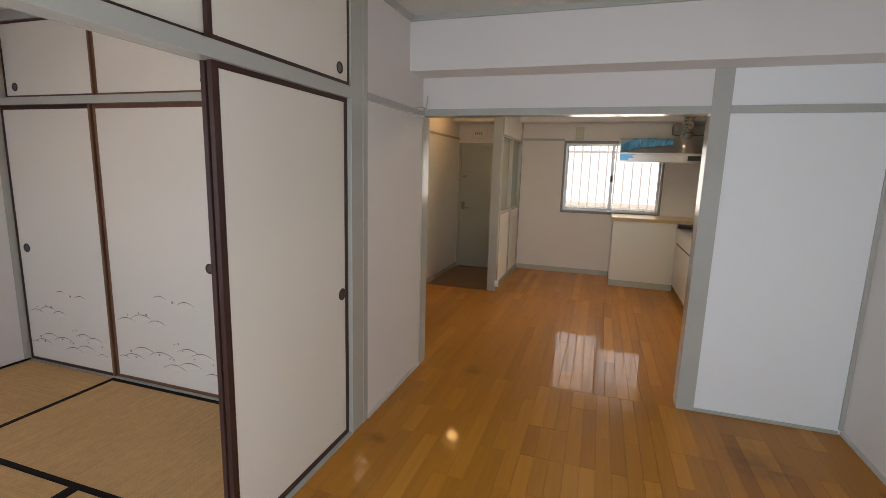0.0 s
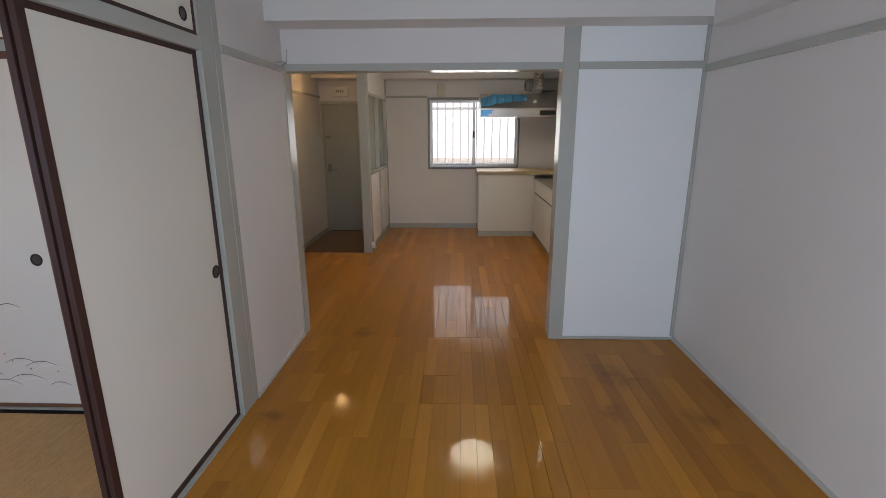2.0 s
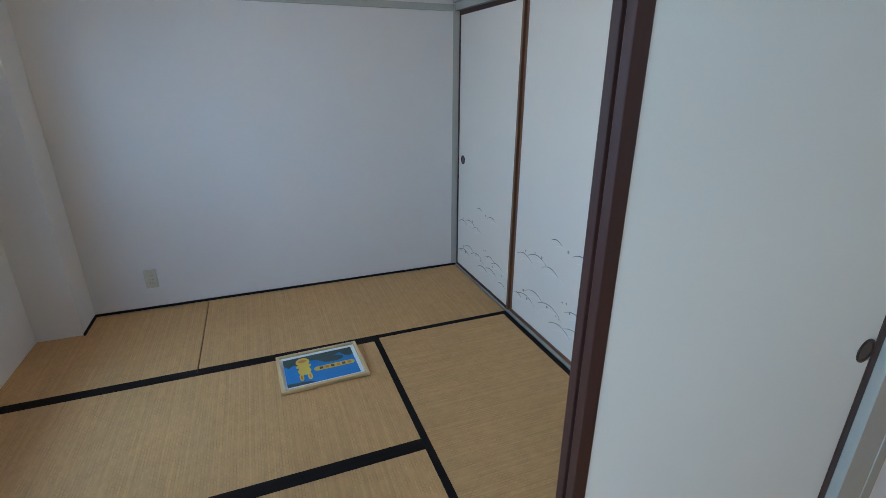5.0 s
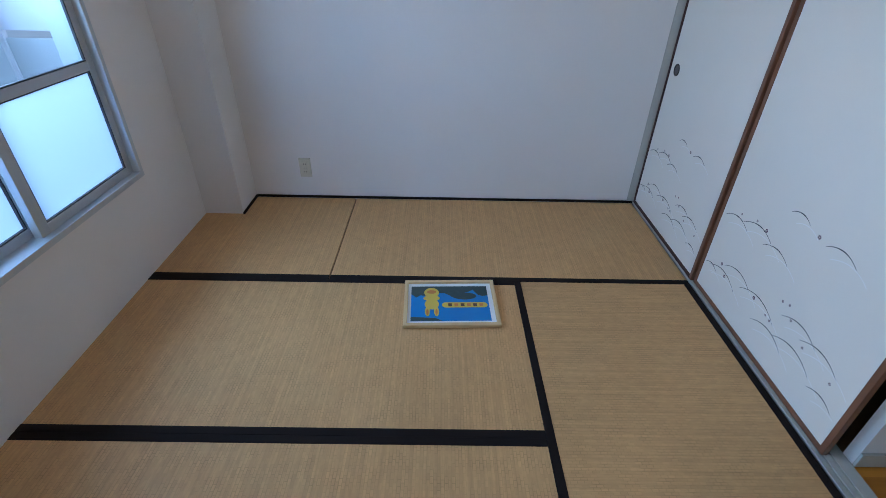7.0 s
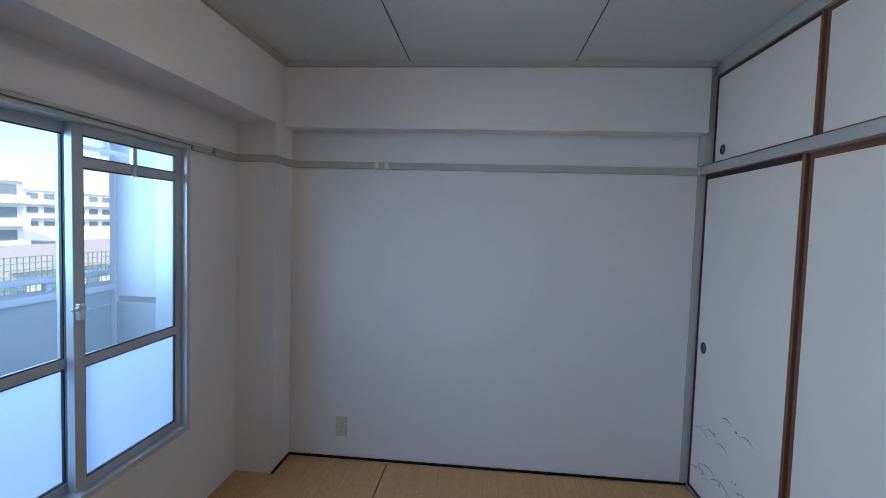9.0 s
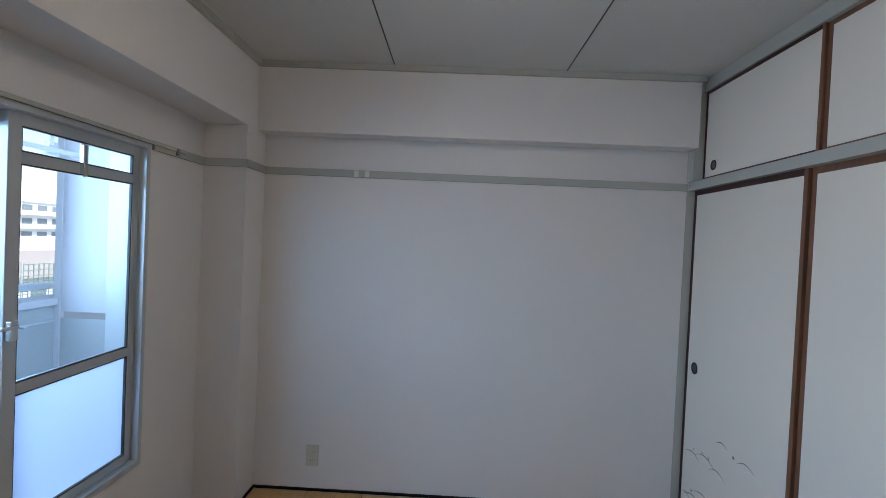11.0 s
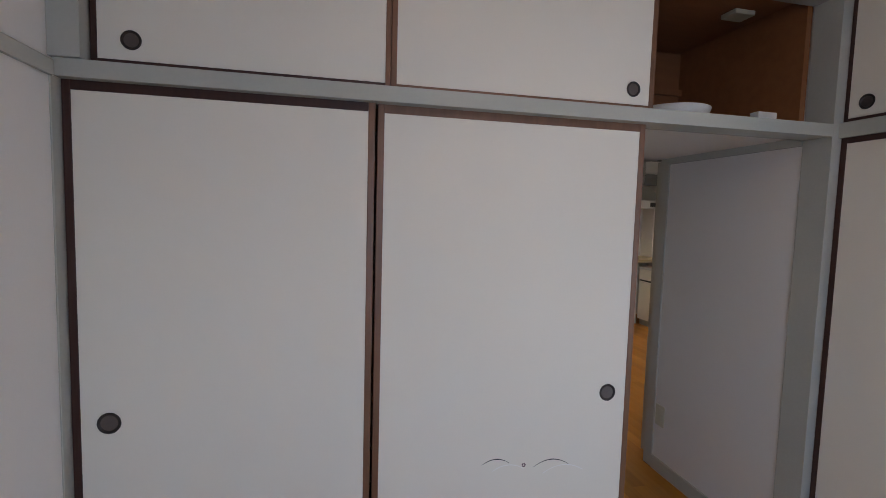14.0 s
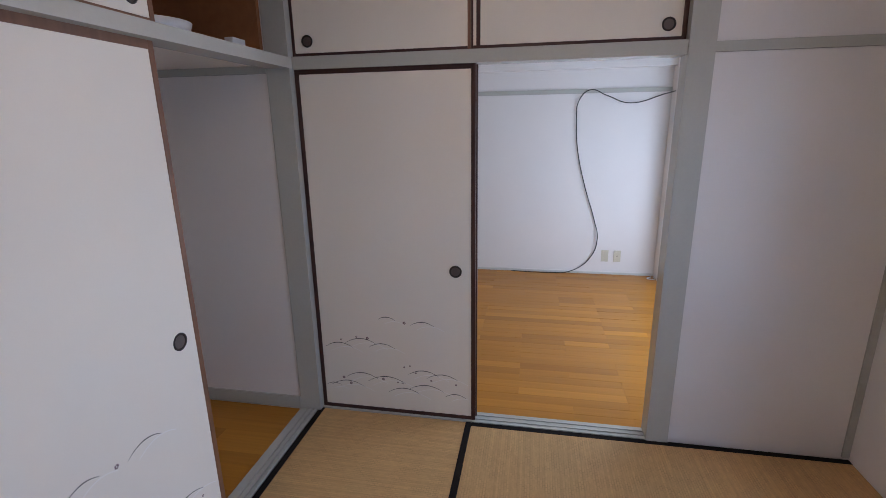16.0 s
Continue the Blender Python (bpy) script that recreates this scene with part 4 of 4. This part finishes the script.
part("foil_elbow", bm, CHROME, dc, "wrinkled foil elbow")
part("pipe", boxes((0.91, KEX, 6.66, 6.80, 1.935, 2.095), bevel=0.06), DUCT, dc, "grey round-ended duct")
cable("hanging_cord", [(0.62, 6.6, H), (0.622, 6.6, 2.1), (0.62, 6.6, 1.90)], 0.003, PLASTIC, None, "thin ivory cord hanging down to the hood", "cord")

# ---------------------------------------------------------------- sockets, cable, frame on the mats
def socket(label, at, turn, holes):
    ob = thing("wall_socket", label, "wall socket", at, "", turn)
    pl = part("plate", boxes((-0.035, 0.035, -0.008, 0, -0.06, 0.06), bevel=0.003), SOCKET, ob)
    part("insert", boxes((-0.013, 0.013, -0.0105, -0.007, -0.045, 0.045), bevel=0.001), SOCKET, pl)
    for z in holes:
        for s in (-1, 1):
            part("slot", boxes((s * 0.006 - 0.0012, s * 0.006 + 0.0012, -0.0112, -0.0095, z - 0.004, z + 0.004)), DARKPL, pl)
    return ob


socket("ivory double wall socket low on the white wall", (WX, 0.138, 0.2), 90, (-0.025, 0.0, 0.025))
socket("ivory blank wall socket low on the white wall", (LEX, 0.304, 0.195), -90, ())
socket("ivory wall socket with an aerial plug hole", (LEX, 0.183, 0.195), -90, (0.0,))
socket("white switch plate low on the passage wall", (-1.185, 3.015, 0.33), -90, ())
cable("aerial_cable", [(1.33, -0.24, 1.80), (1.50, -0.12, 1.765), (1.53, 0.184, 1.69), (1.53, 0.40, 1.765), (1.528, 0.548, 1.815), (1.53, 0.645, 1.72), (1.53, 0.655, 1.50), (1.535, 0.637, 1.29), (1.53, 0.544, 0.906), (1.535, 0.43, 0.56), (1.53, 0.39, 0.38), (1.53, 0.445, 0.182), (1.52, 0.63, 0.03), (1.51, 0.85, 0.005), (1.515, 1.246, 0.006)], 0.0045, RUBBER, None, "black aerial cable hanging down the white wall to the floor", "cable")
cable("wire_end", [(LWX + 0.015, 2.98, 1.835), (-1.03, 3.02, 1.845), (-1.035, 3.08, 1.84), (-1.04, 3.12, 1.86), (-1.03, 3.115, 1.93)], 0.004, GREY, None, "loose grey wire end on the wall rail", "wire")
cable("cord_loop", [(1.50, -0.15, 0.004), (1.44, -0.10, 0.006), (1.40, -0.12, 0.012), (1.43, -0.17, 0.006), (1.49, -0.17, 0.004)], 0.005, WHITEPL, None, "small white cord loop on the floor by the column", "cord")

pic = thing("picture_frame", "pale wooden frame with a blue print lying on the mats", "picture frame", (-2.695, 1.02, 0.003), "", 2)
PX, PY = 0.158, 0.209
part("frame", boxes((-PX, -PX + 0.017, -PY, PY, 0, 0.018), (PX - 0.017, PX, -PY, PY, 0, 0.018), (-PX + 0.017, PX - 0.017, -PY, -PY + 0.017, 0, 0.018), (-PX + 0.017, PX - 0.017, PY - 0.017, PY, 0, 0.018), bevel=0.003), FRAMEWOOD, pic)
part("backing", boxes((-PX + 0.015, PX - 0.015, -PY + 0.015, PY - 0.015, 0.001, 0.008)), MATBOARD, pic, "white mount")
pr = part("print", boxes((-0.118, 0.122, -0.178, 0.172, 0.008, 0.0095)), P_BLUE, pic, "blue print")


def flat(points, z):
    bm = bmesh.new()
    bm.faces.new([bm.verts.new((x, y, z)) for x, y in points])
    return bm


def oval(cx, cy, rx, ry, n=24):
    return [(cx + rx * math.cos(2 * math.pi * i / n), cy + ry * math.sin(2 * math.pi * i / n)) for i in range(n)]


shore = [(-0.118, -0.178)] + [(-0.062 + 0.022 * math.sin(i * 0.9) + 0.012 * math.sin(i * 2.3), -0.178 + i * 0.35 / 16) for i in range(17)] + [(-0.118, 0.172)]
part("dark_shore", flat(shore, 0.0100), P_DARK, pr)
part("dark_rock", flat(oval(-0.045, 0.065, 0.026, 0.055), 0.0102), P_DARK, pr)
part("dark_corner", flat([(0.122, -0.178), (0.122, -0.04), (0.105, -0.07), (0.095, -0.178)], 0.0102), P_DARK, pr)
part("yellow_shape", flat(oval(-0.07, -0.085, 0.036, 0.034), 0.0106), P_YELLOW, pr)
part("yellow_shape", flat(oval(0.012, -0.085, 0.036, 0.032), 0.0106), P_YELLOW, pr)
part("yellow_shape", flat(oval(-0.03, -0.085, 0.02, 0.038), 0.0107), P_YELLOW, pr)
part("yellow_shape", flat(oval(0.062, -0.105, 0.032, 0.011), 0.0107), P_YELLOW, pr)
part("yellow_shape", flat(oval(0.062, -0.065, 0.032, 0.011), 0.0107), P_YELLOW, pr)
part("orange_shape", flat(oval(-0.075, -0.085, 0.013, 0.022), 0.0110), P_ORANGE, pr)
part("orange_shape", flat(oval(0.066, -0.105, 0.02, 0.005), 0.0110), P_ORANGE, pr)
part("orange_shape", flat(oval(0.066, -0.065, 0.02, 0.005), 0.0110), P_ORANGE, pr)
band = [(0.018 + 0.018 * math.cos(a * math.pi / 8), 0.147 + 0.018 * math.sin(a * math.pi / 8)) for a in range(9)] + [(0.018 - 0.018 * math.cos(a * math.pi / 8), -0.022 - 0.018 * math.sin(a * math.pi / 8)) for a in range(9)]
part("yellow_band", flat(band, 0.0106), P_YELLOW, pr)
for i in range(6):
    y = -0.012 + i * 0.028
    part("bar", flat([(0.008, y), (0.028, y), (0.028, y + 0.017), (0.008, y + 0.017)], 0.0111), P_ORANGE if i % 2 else P_BROWN, pr, "unreadable brown mark")

# ---------------------------------------------------------------- balcony and distance
structure("balcony_floor", boxes((-4.6, 1.85, -1.62, -0.57, -0.25, -0.12)), CONCRETE)
structure("balcony_parapet", boxes((-7.0, 1.85, -1.62, -1.50, -0.25, 0.96)), CONCRETE)
structure("balcony_cap", boxes((-7.0, 1.85, -1.65, -1.48, 0.96, 1.0), bevel=0.004), BOARD)
rl = thing("balcony_rail", "grey aluminium rail along the balcony parapet", "handrail")
part("rail", boxes((-6.9, 1.8, -1.60, -1.54, 1.05, 1.09), bevel=0.008), ALU, rl)
for i in range(6):
    part("post", boxes((-6.5 + i * 1.5, -6.46 + i * 1.5, -1.585, -1.555, 1.0, 1.05)), ALU, rl)
bd = thing("balcony_divider", "white board divider between two balconies", "divider")
part("board", boxes((-3.90, -3.885, -1.47, -1.18, 0.92, 2.2), bevel=0.002), BOARD, bd)
part("post", boxes((-3.91, -3.875, -1.51, -1.47, -0.12, 2.3), bevel=0.003), BOARD, bd)
part("lower_board", boxes((-3.90, -3.885, -1.47, -1.18, -0.1, 0.88), bevel=0.002), CONCRETE, bd, "grey lower board")
structure("balcony_wing_wall", boxes((-3.97, -3.87, -1.18, -0.57, -0.12, 2.47)), BOARD)
la = thing("laundry_arm", "pale metal laundry pole holder hung under the slab", "laundry holder", (-3.25, -1.0, 2.47))
part("rod", bm_tube(bmesh.new(), pose(0, 0, -0.66), 0.012, 0.012, 0.66, 12), BOARD, la)
part("arm", boxes((-0.17, 0.20, -0.012, 0.012, -0.69, -0.667), bevel=0.006), BOARD, la)
smooth(part("knuckle", bm_tube(bmesh.new(), pose(-0.03, -0.03, -0.70, 0, 0, 0), 0.035, 0.028, 0.06, 16), BOARD, la))
hk = thing("wall_hook", "small metal laundry hook on the balcony parapet", "hook")
part("arm", boxes((-3.86, -3.62, -1.50, -1.485, 0.86, 0.872), (-3.63, -3.615, -1.50, -1.44, 0.86, 0.872), bevel=0.003), ALU, hk)

structure("ground", boxes((-400, 400, -600, -1.8, -9.3, -9.0), (-400, 400, -1.8, 400, -9.3, -9.0)), GROUND)


def block(x, y, w, d, h, floors, mat, label, bays):
    ob = thing("apartment_building", label, "building", (x, y, -9.0))
    part("wall", boxes((-w / 2, w / 2, -d / 2, d / 2, 0, h)), mat, ob)
    part("roof", boxes((-w / 2 - 0.3, w / 2 + 0.3, -d / 2 - 0.3, d / 2 + 0.3, h, h + 0.5)), FACADE, ob)
    fh = h / floors
    for f in range(floors):
        part("balcony", boxes((-w / 2, w / 2, d / 2, d / 2 + 1.1, f * fh + 0.1, f * fh + 1.1)), FACADE, ob)
        for b in range(bays):
            cx = -w / 2 + (b + 0.5) * w / bays
            part("window", boxes((cx - w / bays * 0.33, cx + w / bays * 0.33, d / 2 - 0.05, d / 2 + 0.04, f * fh + 1.1, f * fh + 2.4)), FARGLASS, ob)
    return ob


block(-38, -62, 34, 10, 14, 5, FACADE_B, "grey five-storey apartment building far off", 8)
block(-101, -97, 34, 10, 14.7, 5, FACADE_B, "pale five-storey apartment building far off", 9)
for i, (x, y, w) in enumerate(((-14, -31, 9), (-25, -34, 9), (-39, -40, 11), (-52, -44, 10))):
    hs = thing("house", "pale two-storey house with a tiled roof", "house", (x, y, -9.0), "houses across the road", 0)
    part("wall", boxes((-w / 2, w / 2, -3.5, 3.5, 0, 5.6)), FACADE, hs)
    part("roof", bm_prism(bmesh.new(), [(-4.1, 5.5), (4.1, 5.5), (0, 7.4)], -w / 2 - 0.4, w / 2 + 0.4), ROOFTILE, hs)
    for q in range(3):
        for z in (1.0, 3.6):
            part("window", boxes((-w / 3 + q * w / 3 - 0.8, -w / 3 + q * w / 3 + 0.8, 3.46, 3.54, z, z + 1.1)), FARGLASS, hs)

hall = thing("sports_hall", "long hall with a white vaulted metal roof", "hall", (-76, -68, -9.0))
part("wall", boxes((-13, 13, -8, 8, 0, 6.2)), FACADE, hall)
vault = [(-8.4 + 16.8 * i / 14, 6.2 + 1.9 * math.sin(math.pi * i / 14)) for i in range(15)]
part("roof", bm_prism(bmesh.new(), vault, -13.3, 13.3), WHITEROOF, hall, "white vaulted roof")
nf = thing("net_fence", "tall green net fence on slim poles", "net fence", (-19, -22, -9.0))
for i in range(5):
    part("pole", bm_tube(bmesh.new(), pose(-13 + i * 6.5, 0, 0), 0.06, 0.05, 8.3, 10), ALU, nf)
part("net", boxes(*[(-13 + i * 0.32, -12.965 + i * 0.32, -0.02, 0.02, 3.0, 8.16) for i in range(82)], *[(-13, 13, 0.021, 0.045, 3.0 + i * 0.32, 3.035 + i * 0.32) for i in range(17)]), GREENNET, nf, "green cord net")

# ---------------------------------------------------------------- floor strips, last
SW = 0.0757
plank_cache = {}


def plank_mesh(w, l, gap):
    """A strip with tight end joints; gap is half of its side joint."""
    key = (round(w, 4), round(l, 3), gap)
    if key not in plank_cache:
        bm = bmesh.new()
        a, b, c = (w / 2 - gap, l / 2 - 0.0001, 0.0004)
        lo = [bm.verts.new(p) for p in ((-a, -b, -0.012), (a, -b, -0.012), (a, b, -0.012), (-a, b, -0.012))]
        md = [bm.verts.new(p) for p in ((-a, -b, -0.0003), (a, -b, -0.0003), (a, b, -0.0003), (-a, b, -0.0003))]
        hi = [bm.verts.new(p) for p in ((-a + c, -b + c, 0), (a - c, -b + c, 0), (a - c, b - c, 0), (-a + c, b - c, 0))]
        bm.faces.new(hi)
        for r, s in ((lo, md), (md, hi)):
            for i in range(4):
                j = (i + 1) % 4
                bm.faces.new((r[i], r[j], s[j], s[i]))
        me = bpy.data.meshes.new("plank")
        bm.to_mesh(me)
        bm.free()
        me.materials.append(FLOOR)
        plank_cache[key] = me
    return plank_cache[key]


wood = tagged(new("floor_wood"), "honey-coloured lacquered oak strip floor", "", "", "structure")
rest_v, rest_f = [], []
rnd = random.Random(11)
count = 0


def lay(x0, x1, y0, y1):
    """Strips along y in one rectangle; the far ones joined into one part."""
    global count
    n = max(1, round((x1 - x0) / SW))
    w = (x1 - x0) / n
    starts = [rnd.choice((0.303, 0.606, 0.909)) for _ in range(n // 4 + 1)]
    for i in range(n):
        x = x0 + (i + 0.5) * w
        # joints widened mid-room, for the dark lines that the window's reflection brings out
        gap = rnd.choice((0.0003, 0.0006, 0.0008)) if -0.25 < x < 0.55 else rnd.choice((0.0001, 0.0001, 0.0001, 0.0005))
        y = y0
        first = True
        while y < y1 - 0.02:
            l = starts[i // 4] if first and i % 2 else rnd.choice((0.303, 0.606, 0.909, 0.909) if y0 < LNY - 0.1 else (0.909, 1.212, 1.818))
            first = False
            l = min(l, y1 - y)
            if y1 - y - l < 0.12:
                l = y1 - y
            l = round(l, 3)
            tip = rnd.gauss(0, 0.0014 if y0 < LNY - 0.1 else 0.0004)
            if y < 4.6 and count < 300:
                ob = new("plank", plank_mesh(w, l, gap))
                ob.location = (x, y + l / 2, 0)
                ob.rotation_euler = (tip / l * 0.6, tip, 0)
                ob.parent = wood
                count += 1
            else:
                off, a = len(rest_v), w / 2 - gap
                rest_v.extend((x + p, y + q, z) for z in (-0.012, 0.0) for p, q in ((-a, 0), (a, 0), (a, l), (-a, l)))
                rest_f.append((off + 4, off + 5, off + 6, off + 7))
                rest_f.extend((off + k, off + (k + 1) % 4, off + 4 + (k + 1) % 4, off + 4 + k) for k in range(4))
            y += l


lay(LWX, LEX, SY, LNY)
lay(-1.195, KEX, LNY, 5.522)
lay(-1.0, KEX, 5.522, KNY)
lay(KWX, -1.195, 2.285, 5.522)
me = bpy.data.meshes.new("far_planks")
me.from_pydata(rest_v, [], rest_f)
me.materials.append(FLOOR)
far = new("far_planks", me)
far.parent = wood
far["kind"] = "stuff"
